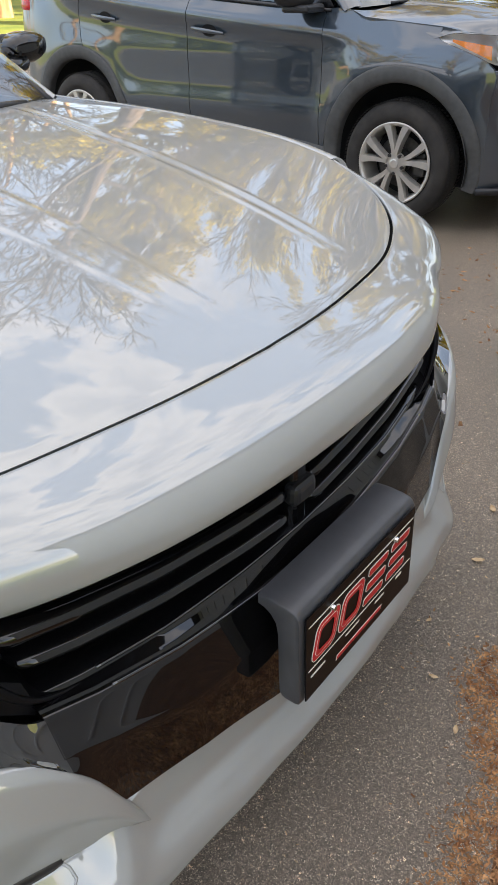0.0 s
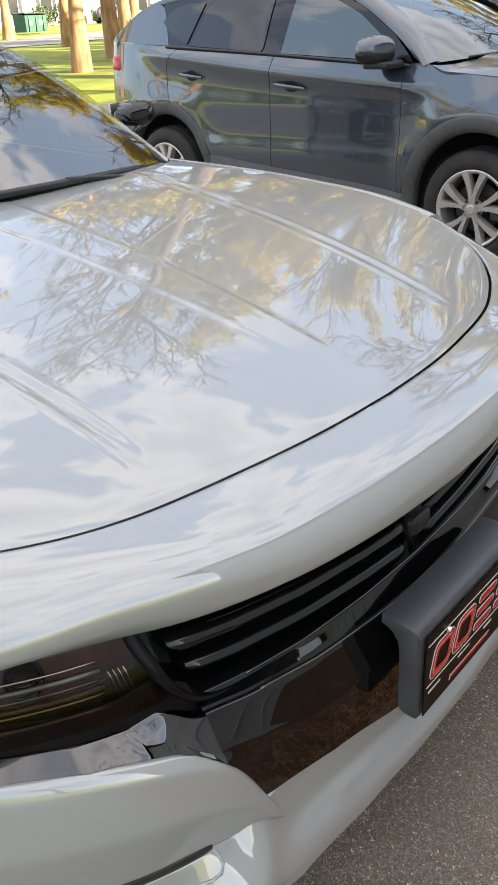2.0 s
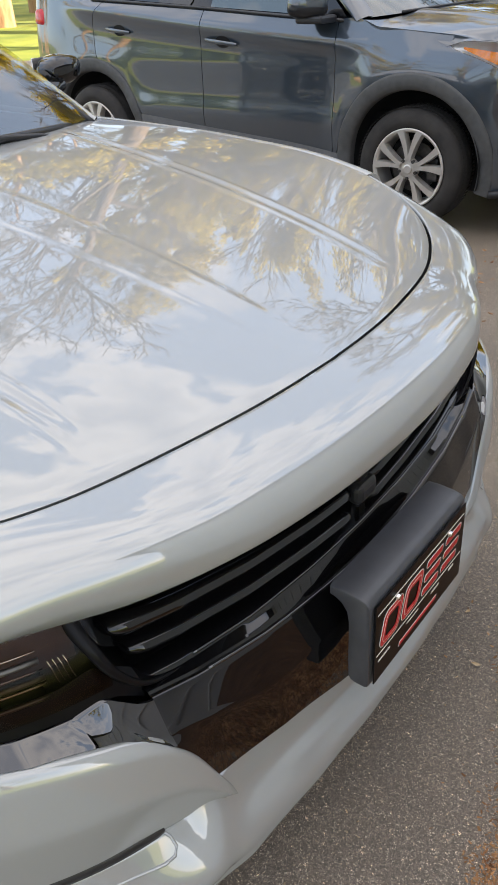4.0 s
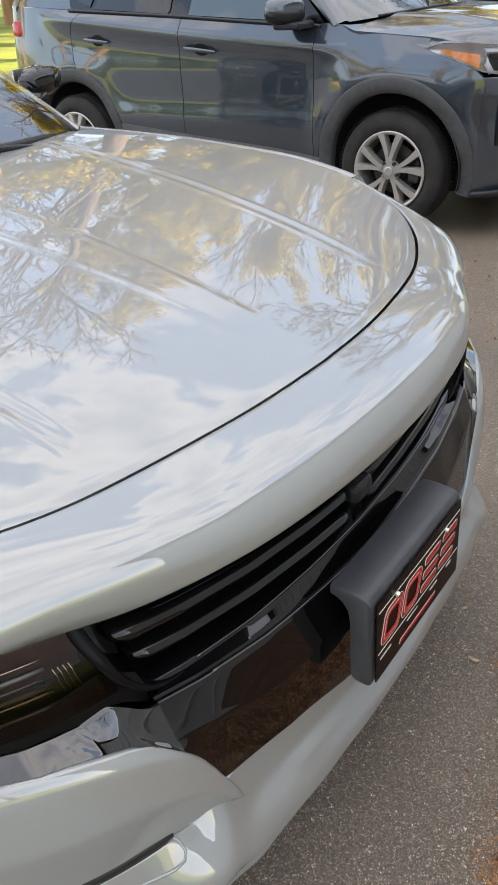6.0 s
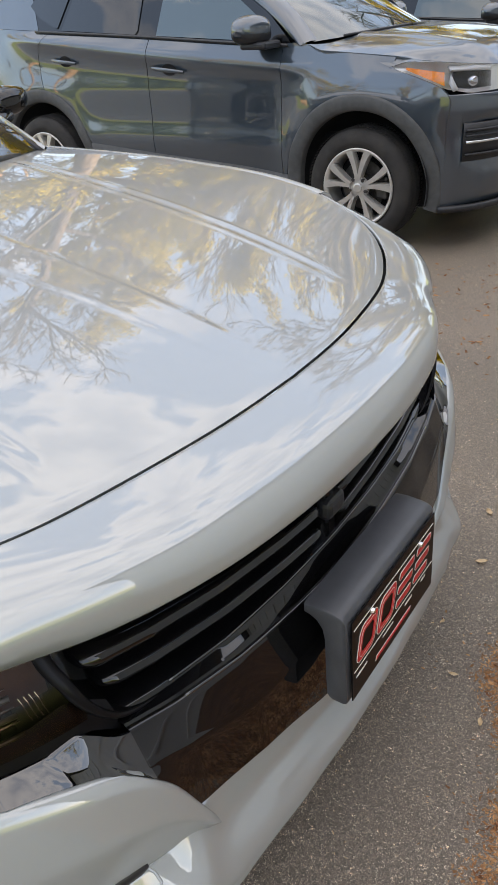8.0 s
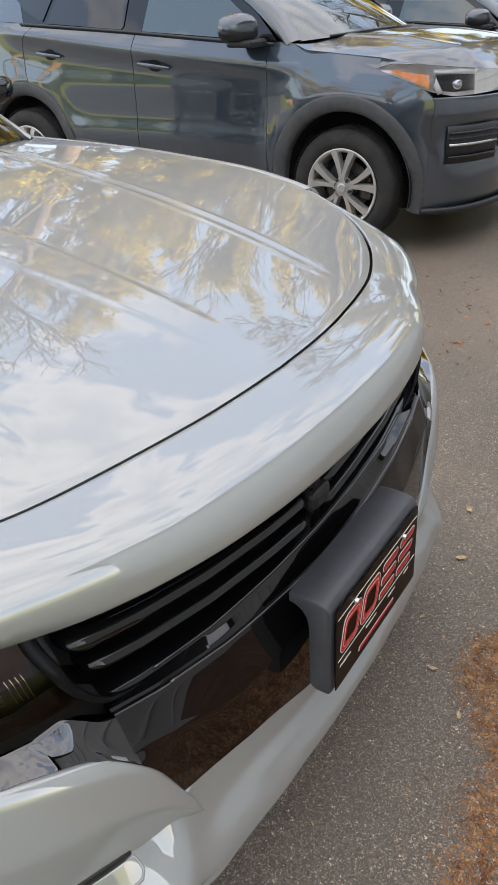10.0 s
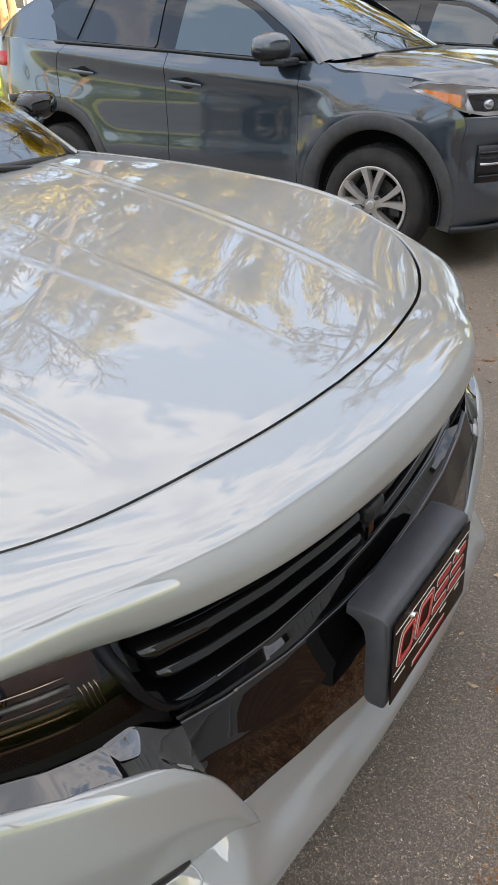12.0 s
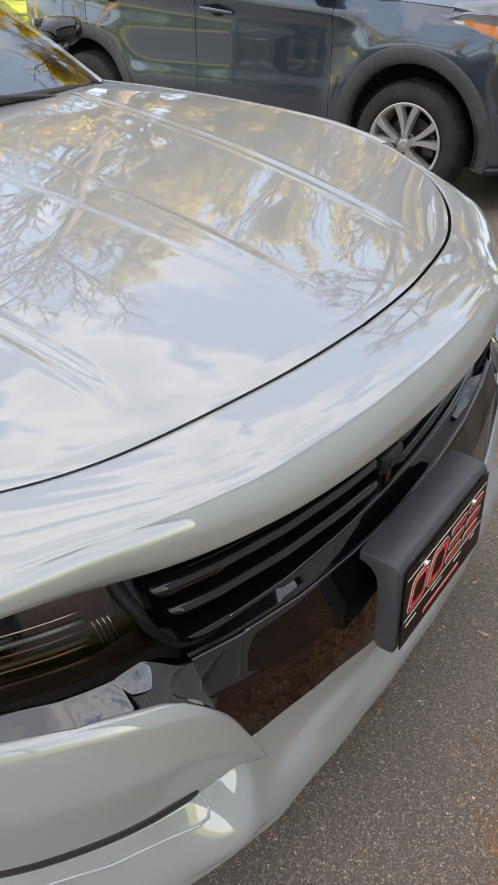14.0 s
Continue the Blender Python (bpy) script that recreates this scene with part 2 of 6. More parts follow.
DRY_LEAF = material("dry_leaf", (0.45, 0.30, 0.16), 0.75, second=(0.62, 0.48, 0.30), scale=60, island=True)
SIDING = material("white_siding", (0.72, 0.71, 0.68), 0.7, vary=0.06, scale=2, bump=0.1, bump_scale=30)
GREY_SIDING = material("pale_grey_siding", (0.72, 0.71, 0.68), 0.75, vary=0.06, scale=2, bump=0.1, bump_scale=30)
ROOFING = material("dark_shingle", (0.06, 0.055, 0.052), 0.9, vary=0.4, scale=9, bump=0.5, bump_scale=50)
WINDOW_DARK = material("dark_window_pane", (0.02, 0.022, 0.025), 0.06, vary=0.2, scale=1)
BIN_GREEN = material("green_painted_steel", (0.012, 0.075, 0.045), 0.5, vary=0.3, scale=3, bump=0.1)
TRIM_WHITE = material("white_trim_paint", (0.78, 0.77, 0.74), 0.55, vary=0.05, scale=5)
SHUTTER = material("black_shutter", (0.02, 0.02, 0.022), 0.6, vary=0.2, scale=9)
ROAD = material("pale_road", (0.17, 0.165, 0.155), 0.9, second=(0.24, 0.23, 0.215), scale=1.5, bump=0.3, bump_scale=90)
CONCRETE = material("concrete_steps", (0.34, 0.32, 0.29), 0.9, vary=0.2, scale=6, bump=0.3, bump_scale=50)
INTERIOR = material("dark_cabin_trim", (0.045, 0.043, 0.042), 0.85, vary=0.25, scale=3)

# ---------------------------------------------------------------- mesh helpers


def crisp(ob, degrees=38):
    """Smooth shading that keeps edges sharper than the angle."""
    ob.data.shade_smooth()
    ob.data.set_sharp_from_angle(angle=radians(degrees))
    return ob


def thing(name, label, category, group="", at=(0, 0, 0)):
    e = new(name)
    e.empty_display_size = 0.2
    e.location = at
    return tagged(e, label, category, group)


def link(name, verts, faces, mat, parent=None, label="", smooth=True):
    me = bpy.data.meshes.new(name)
    me.from_pydata([tuple(v) for v in verts], [], faces)
    me.materials.append(mat)
    if smooth:
        me.shade_smooth()
    me.update()
    ob = new(name, me)
    if parent is not None:
        ob.parent = parent
        ob.matrix_parent_inverse = Matrix.Translation(-parent.location) if parent.type == "EMPTY" and parent.parent is None else Matrix()
    if label:
        ob["label"] = label
    return ob


def part(name, bm, mat, parent=None, label="", smooth=False):
    me = bpy.data.meshes.new(name)
    bmesh.ops.recalc_face_normals(bm, faces=bm.faces[:])
    bm.to_mesh(me)
    bm.free()
    me.materials.append(mat)
    if smooth:
        me.shade_smooth()
    ob = new(name, me)
    if parent is not None:
        ob.parent = parent
        ob.matrix_parent_inverse = Matrix.Translation(-parent.location) if parent.type == "EMPTY" and parent.parent is None else Matrix()
    if label:
        ob["label"] = label
    return ob


def spline(pts, t):
    """Catmull-Rom through points at even parameters; t in 0..1."""
    n = len(pts) - 1
    f = min(max(t, 0.0), 1.0) * n
    i = min(int(f), n - 1)
    u = f - i
    p = [np.array(pts[min(max(k, 0), n)], float) for k in (i - 1, i, i + 1, i + 2)]
    if i == 0:
        p[0] = 2 * p[1] - p[2]
    if i == n - 1:
        p[3] = 2 * p[2] - p[1]
    return 0.5 * (2 * p[1] + (p[2] - p[0]) * u + (2 * p[0] - 5 * p[1] + 4 * p[2] - p[3]) * u * u + (3 * p[1] - p[0] - 3 * p[2] + p[3]) * u ** 3)


def resample(pts, n, smooth=True):
    """n points evenly along a polyline (or the smooth curve through it)."""
    dense = [spline(pts, k / 200) for k in range(201)] if smooth else [np.array(p, float) for p in pts]
    d = np.array(dense)
    s = np.r_[0, np.cumsum(np.linalg.norm(np.diff(d, axis=0), axis=1))]
    q = np.linspace(0, s[-1], n)
    return np.stack([np.interp(q, s, d[:, k]) for k in range(d.shape[1])], 1)


def lerp(x, xs, ys):
    return float(np.interp(x, xs, ys))


def soft(x, xs, ys):
    """Smooth interpolation through a table (cosine-free monotone cubic)."""
    xs, ys = list(xs), list(ys)
    if x <= xs[0]:
        return ys[0]
    if x >= xs[-1]:
        return ys[-1]
    i = max(k for k in range(len(xs) - 1) if xs[k] <= x)
    d = [(ys[k + 1] - ys[k]) / (xs[k + 1] - xs[k]) for k in range(len(xs) - 1)]

    def slope(k):
        if k == 0:
            return d[0]
        if k == len(xs) - 1:
            return d[-1]
        return (d[k - 1] * (xs[k + 1] - xs[k]) + d[k] * (xs[k] - xs[k - 1])) / (xs[k + 1] - xs[k - 1])
    h = xs[i + 1] - xs[i]
    u = (x - xs[i]) / h
    a, b = slope(i) * h, slope(i + 1) * h
    return (2 * u ** 3 - 3 * u * u + 1) * ys[i] + (u ** 3 - 2 * u * u + u) * a + (3 * u * u - 2 * u ** 3) * ys[i + 1] + (u ** 3 - u * u) * b


def sheet(name, rows, mat, parent=None, label="", hem=None, thick=0.0, closed=False, smooth=True):
    """A surface through rows of points; hem: a vector by which its rim is folded back, so that it has an edge of real depth."""
    rows = [[Vector(p) for p in r] for r in rows]
    n, m = len(rows), len(rows[0])
    v = [p for r in rows for p in r]
    f = []
    for i in range(n - 1):
        for j in range(m - (0 if closed else 1)):
            k = (j + 1) % m
            f.append((i * m + j, i * m + k, (i + 1) * m + k, (i + 1) * m + j))
    if hem is not None:
        rim = [(0, j) for j in range(m)] + [(i, m - 1) for i in range(1, n)] + [(n - 1, j) for j in range(m - 2, -1, -1)] + [(i, 0) for i in range(n - 2, 0, -1)]
        base = len(v)
        h = Vector(hem)
        v += [rows[i][j].copy() for i, j in rim]
        v += [rows[i][j] + h for i, j in rim]
        c = len(rim)
        for k in range(c):
            k2 = (k + 1) % c
            f.append((base + k2, base + k, base + c + k, base + c + k2))
    return link(name, v, f, mat, parent, label, smooth)


def bar(bm, a, b, w, h, up=(0, 0, 1), taper=1.0):
    """A box beam from a to b."""
    a, b = Vector(a), Vector(b)
    z = (b - a).normalized()
    x = Vector(up).cross(z)
    x = x.normalized() if x.length > 1e-6 else Vector((1, 0, 0))
    y = z.cross(x)
    vs = []
    for p, k in ((a, 1.0), (b, taper)):
        for sx, sy in ((-1, -1), (1, -1), (1, 1), (-1, 1)):
            vs.append(bm.verts.new(p + x * sx * w / 2 * k + y * sy * h / 2 * k))
    for q in ((0, 1, 2, 3), (7, 6, 5, 4), (0, 4, 5, 1), (1, 5, 6, 2), (2, 6, 7, 3), (3, 7, 4, 0)):
        bm.faces.new([vs[i] for i in q])
    return vs


def box(x0, y0, z0, x1, y1, z1, bevel=0.0, seg=2):
    bm = bmesh.new()
    vs = [bm.verts.new(p) for p in ((x0, y0, z0), (x1, y0, z0), (x1, y1, z0), (x0, y1, z0), (x0, y0, z1), (x1, y0, z1), (x1, y1, z1), (x0, y1, z1))]
    for q in ((3, 2, 1, 0), (4, 5, 6, 7), (0, 1, 5, 4), (1, 2, 6, 5), (2, 3, 7, 6), (3, 0, 4, 7)):
        bm.faces.new([vs[i] for i in q])
    if bevel:
        bmesh.ops.bevel(bm, geom=bm.edges[:], offset=bevel, segments=seg, affect="EDGES", profile=0.5)
    return bm


def tube(pts, r, sides=8, r1=None):
    """A round rod through points."""
    bm = bmesh.new()
    pts = [Vector(p) for p in pts]
    rings = []
    for i, p in enumerate(pts):
        d = (pts[min(i + 1, len(pts) - 1)] - pts[max(i - 1, 0)]).normalized()
        x = d.cross(Vector((0.13, 0.21, 0.97)))
        x = x.normalized() if x.length > 1e-6 else Vector((1, 0, 0))
        y = d.cross(x)
        rr = r if r1 is None else r + (r1 - r) * i / (len(pts) - 1)
        rings.append([bm.verts.new(p + (x * math.cos(a) + y * math.sin(a)) * rr) for a in (2 * math.pi * k / sides for k in range(sides))])
    for a, b in zip(rings, rings[1:]):
        for k in range(sides):
            bm.faces.new((a[k], a[(k + 1) % sides], b[(k + 1) % sides], b[k]))
    bm.faces.new(rings[0][::-1])
    bm.faces.new(rings[-1])
    return bm


def lathe(profile, centre, axis="y", seg=48, bm=None):
    """Turns a profile of (radius, offset along the axis)."""
    bm = bm or bmesh.new()
    rings = []
    for r, o in profile:
        ring = []
        for k in range(seg):
            a = 2 * math.pi * k / seg
            ring.append(bm.verts.new((centre[0] + r * math.cos(a), centre[1] + o, centre[2] + r * math.sin(a))))
        rings.append(ring)
    for a, b in zip(rings, rings[1:]):
        for k in range(seg):
            bm.faces.new((a[k], a[(k + 1) % seg], b[(k + 1) % seg], b[k]))
    return bm

# ---------------------------------------------------------------- the grey sedan
C = -3.49                                     # its centre line
SEDAN = thing("sedan", "light grey four-door sedan with gloss black grille, parked on the asphalt", "car", at=(-0.7, C, 0))


def W(x, v, z):
    return Vector((x, C + v, z))


def zc(x):
    return soft(x, (-0.2, 0.2, 0.5, 0.8, 1.0, 1.2, 1.36, 1.5, 1.6, 1.75), (1.09, 1.075, 1.055, 1.028, 1.004, 0.974, 0.944, 0.914, 0.890, 0.85))


def ze(x):
    return soft(x, (-0.2, 0.3, 0.5, 0.8, 1.09, 1.2, 1.36, 1.48, 1.6), (1.05, 1.043, 1.038, 1.022, 0.99, 0.966, 0.916, 0.862, 0.80))


def crease_lines(x):
    """Lateral places of the pressed lines of the hood at x: the middle pair and the outer pair."""
    return (lerp(x, (0.4, 1.0, 1.3, 1.56), (0.066, 0.052, 0.038, 0.024)), lerp(x, (0.45, 0.8, 1.12, 1.45), (0.555, 0.495, 0.452, 0.424)))


def ztop(x, v, pressed=True):
    a = abs(v)
    z = zc(x) + (ze(x) - zc(x)) * min(a / 0.75, 1.15) ** 2
    if pressed:
        m, o = crease_lines(x)
        fade = min(max((1.56 - x) / 0.25, 0), 1) * min(max((x - 0.40) / 0.10, 0), 1)
        z += 0.0022 * fade / (1 + math.exp((a - m) / 0.007)) + 0.0009 * fade * math.exp(-((a - m) / 0.009) ** 2)
        fo = min(max((1.485 - x) / 0.08, 0), 1) * min(max((x - 0.40) / 0.10, 0), 1)
        z += 0.85 * fo * (0.0016 * math.exp(-((a - o) / 0.0075) ** 2) - 0.0018 * math.exp(-((a - o + 0.017) / 0.011) ** 2) + 0.0014 * math.exp(-((a - o + 0.036) / 0.009) ** 2))
    if a > 0.80:
        z -= 1.6 * (a - 0.80) ** 2
    return z


SEAM = [(1.604, 0.0), (1.600, 0.10), (1.590, 0.20), (1.571, 0.31), (1.547, 0.42), (1.524, 0.50), (1.492, 0.58), (1.447, 0.665), (1.389, 0.735), (1.31, 0.785), (1.20, 0.822)]
LIP = [(1.742, 0.0, 0.800), (1.739, 0.10, 0.800), (1.731, 0.20, 0.800), (1.716, 0.30, 0.800), (1.699, 0.372, 0.800), (1.671, 0.44, 0.794), (1.634, 0.507, 0.787),
       (1.588, 0.580, 0.785), (1.545, 0.660, 0.786), (1.49, 0.745, 0.782), (1.42, 0.822, 0.78), (1.33, 0.885, 0.78), (1.20, 0.938, 0.78)]
BAND = [(1.726, 0.0), (1.723, 0.15), (1.715, 0.30), (1.698, 0.43), (1.672, 0.55), (1.622, 0.66), (1.535, 0.775), (1.41, 0.865), (1.2, 0.93), (1.1, 0.945)]
CHIN = [(1.76, 0), (1.76, 0.1), (1.756, 0.18), (1.754, 0.25), (1.748, 0.32), (1.744, 0.38), (1.742, 0.42), (1.732, 0.46), (1.722, 0.5), (1.698, 0.57), (1.659, 0.65), (1.607, 0.72), (1.547, 0.8), (1.427, 0.89), (1.207, 0.945), (1.107, 0.955)]


def both(half, n):
    """A half curve, mirrored to a whole one from -v to +v, with 2n - 1 points."""
    h = resample(half, n)
    left = h[:0:-1].copy()
    left[:, 1] *= -1
    return np.vstack([left, h])


def seam_line(gap=0.0):
    return [(x - gap * 0.5, v, ztop(x, v, False)) for x, v in both(SEAM, 70)]


def build_hood():
    """The hood: a wide pressed panel with four crease lines and a folded rim."""
    rows = []
    front = seam_line(0.003)
    n = len(front)
    for i in range(n):
        fx, fv, fz = front[i]
        k = -1 + 2 * i / (n - 1)
        back_v = 0.79 * k
        bx = 0.47 - 0.20 * abs(k) ** 2.2
        col = []
        for j in range(90):
            t = j / 89
            x = fx + (bx - fx) * t
            v = fv + (back_v - fv) * t
            col.append((x, v))
        rows.append(col)
    # re-space across so that the pressed lines stay straight
    out = []
    for j in range(90):
        pts = np.array([rows[i][j] for i in range(n)])
        q = np.linspace(pts[0, 1], pts[-1, 1], 420)
        xs = np.interp(q, pts[:, 1], pts[:, 0])
        out.append([W(x, v, ztop(x, v) - (0.0015 if j == 0 else 0.0)) for x, v in zip(xs, q)])
    return sheet("hood", out, PAINT, SEDAN, "", hem=(-0.014, 0, -0.022))


def build_nose():
    """The painted panel between the hood's shut line and the upper grille, with its rolled lip."""
    a, b = seam_line(-0.009), both(LIP, 70)
    rows = []
    for f in (0.0, 0.004, 0.02, 0.1, 0.2, 0.3, 0.4, 0.5, 0.6, 0.7, 0.78, 0.85, 0.9, 0.94, 0.97, 1.0):
        r = []
        for p, q in zip(a, b):
            p, q = np.array(p), np.array(q)
            corner = min(max((abs(p[1]) - 0.22) / 0.56, 0), 1)
            corner = corner * corner * (3 - 2 * corner)
            h = p[2] - q[2]
            q = q + np.array((0.0, 0.0, -0.008))
            h = p[2] - q[2]
            mid = 1 - min(max((abs(p[1]) - 0.38) / 0.26, 0), 1)
            mid = mid * mid * (3 - 2 * mid)
            c1 = p + (q - p) * (0.42 + 0.24 * mid)
            near = min(max((abs(p[1]) - 0.12) / 0.36, 0), 1)
            near = near * near * (3 - 2 * near)
            c1[2] = p[2] - h * (0.30 - 0.18 * near - 0.12 * mid * (1 - near))
            c2 = q + (p - q) * (0.07 - 0.07 * max(corner, mid))
            c2[2] = q[2] + (0.50 - 0.08 * corner + 0.30 * mid) * h
            out = np.array((0.75, math.copysign(0.66, p[1]), 0.0)) * corner * min(max((p[0] - 1.19) / 0.22, 0), 1)
            c1, c2 = c1 + out * 0.062, c2 + out * 0.102
            pt = p * (1 - f) ** 3 + 3 * c1 * f * (1 - f) ** 2 + 3 * c2 * f * f * (1 - f) + q * f ** 3
            if f == 0.0:
                pt += np.array((0.010, 0.0, -0.020))
            r.append(W(*pt))
        rows.append(r)
    for dx, dz in ((-0.005, -0.014), (-0.014, -0.017), (-0.03, -0.018), (-0.07, -0.014)):
        rows.append([W(q[0] + dx, q[1] * (1 + dx * 0.25), q[2] + dz) for q in b])
    ob = sheet("nose_panel", rows, PAINT, SEDAN)
    # matt black sheet under the open gap, standing in for the shade inside
    base = [W(p[0] - 0.008, p[1], p[2] - 0.004) for p in a]
    sheet("shut_line_shade", [[q + Vector((0.020, 0, -0.024)) for q in base], [q + Vector((-0.020, 0, -0.024)) for q in base]], CAVITY, SEDAN)
    return ob


def arch_low(x, base, wheels, r):
    for wx, wz in wheels:
        if abs(x - wx) < r:
            return max(base, wz + math.sqrt(r * r - (x - wx) ** 2))
    return base


SEDAN_WHEELS = ((0.80, 0.345), (-2.25, 0.345))


def half_width(x):
    return soft(x, (-3.26, -3.0, -2.4, -1.2, 0.2, 0.8, 1.05, 1.2), (0.80, 0.88, 0.94, 0.95, 0.945, 0.952, 0.945, 0.93))


def belt(x):
    return soft(x, (-3.26, -2.6, -1.8, -0.8, 0.3), (1.02, 1.06, 1.05, 1.02, 1.00))


def build_fender(s):
    """Front wing, from the hood's side edge over the shoulder down to the wheel arch."""
    cols = []
    for x in np.linspace(1.2, 0.22, 46):
        w = half_width(x)
        t = lerp(x, (0.25, 0.5, 1.2), (0.785, 0.80, 0.826))
        zt = ztop(x, t, False)
        low = arch_low(x, 0.27 if x < 0.8 else 0.50, SEDAN_WHEELS, 0.385)
        col = [(x, t + 0.004, zt - 0.004), (x, t + 0.010, zt - 0.001)]
        for a in np.linspace(0.12, 1.0, 8):
            ang = a * math.pi / 2
            col.append((x, t + 0.01 + (w - t - 0.01) * math.sin(ang), zt - (zt - 0.84) * (1 - math.cos(ang))))
        for k in range(1, 11):
            z = 0.84 + (low - 0.84) * k / 10
            inset = 0.018 * math.sin(min(max((0.84 - z) / 0.5, 0), 1) * math.pi)
            col.append((x, w - inset, z))
        cols.append([W(p[0], s * p[1], p[2]) for p in col])
    return sheet("front_fender", cols if s > 0 else [c[::-1] for c in cols], PAINT, SEDAN, hem=(0, -s * 0.02, 0))


T_V = (0.0, 0.2, 0.31, 0.378, 0.43, 0.452, 0.472, 0.509, 0.544, 0.60, 0.716, 0.85, 0.945)
T_Z = (0.328, 0.345, 0.374, 0.394, 0.428, 0.480, 0.522, 0.574, 0.603, 0.624, 0.645, 0.65, 0.655)


FB_V = (0.0, 0.108, 0.18, 0.24, 0.30, 0.35, 0.395, 0.44)
FB_Z = (0.350, 0.377, 0.399, 0.417, 0.431, 0.440, 0.447, 0.452)


def panel_foot(a):
    """Height of the lower edge of the black panel at the lateral place a."""
    t = soft(a, T_V, T_Z)
    return max(t, soft(a, FB_V, FB_Z)) if a < 0.46 else t


WEDGE_V = (0.385, 0.40, 0.42, 0.44, 0.50, 0.57, 0.67, 0.80, 0.96)
WEDGE_Z = (0.352, 0.352, 0.362, 0.372, 0.396, 0.410, 0.404, 0.400, 0.400)


def band_x(v):
    return float(np.interp(abs(v), [p[1] for p in BAND], [p[0] for p in BAND]))


def rim_top(a):
    """Height of the upper edge of the black rim below the grille."""
    return 0.603 + 0.028 * (a / 0.45) ** 2


def rim_low(a):
    """Height of the lower edge of that rim, where the flat fascia begins."""
    return 0.569 + 0.055 * (a / 0.47) ** 1.6


def fascia_crease(a):
    return soft(a, (0.0, 0.15, 0.30, 0.36, 0.416, 0.48, 0.52), (0.506, 0.510, 0.516, 0.530, 0.551, 0.572, 0.580))


LEDGE_V = (0.494, 0.515, 0.535, 0.552, 0.565, 0.59, 0.62, 0.674, 0.72, 0.80, 0.945)
LEDGE_Z = (0.629, 0.646, 0.662, 0.668, 0.664, 0.656, 0.658, 0.664, 0.668, 0.672, 0.676)


def fascia_column(a):
    """The gloss black front below the grille at the lateral place a: (offset from the band, height), from the top down."""
    u, l, c, f = rim_top(a), rim_low(a), fascia_crease(a), panel_foot(a) - 0.005
    col = [(-0.120, u + 0.004), (-0.070, u + 0.003), (-0.058, u + 0.001), (-0.0545, u - 0.001), (-0.052, u - 0.005)]
    d = (l - u)
    col += [(-0.0520 + 0.0170 * g, u - 0.005 + (d + 0.010) * g) for g in (0.25, 0.5, 0.75, 1.0)]
    col += [(-0.0325, l + 0.0012), (-0.0285, l), (-0.0265, l - 0.0012), (-0.0255, l - 0.0032)]
    for g in (0.12, 0.3, 0.5, 0.7, 0.85, 0.94):
        col.append((-0.0255 + 0.0215 * g, l - 0.003 + (c - l + 0.003) * g))
    col += [(-0.0035, c), (-0.0030, c - 0.003)]
    for g in (0.15, 0.4, 0.65, 0.9, 1.0):
        col.append((-0.0030 + 0.010 * g, c - 0.003 + (f - c + 0.003) * g))
    return col


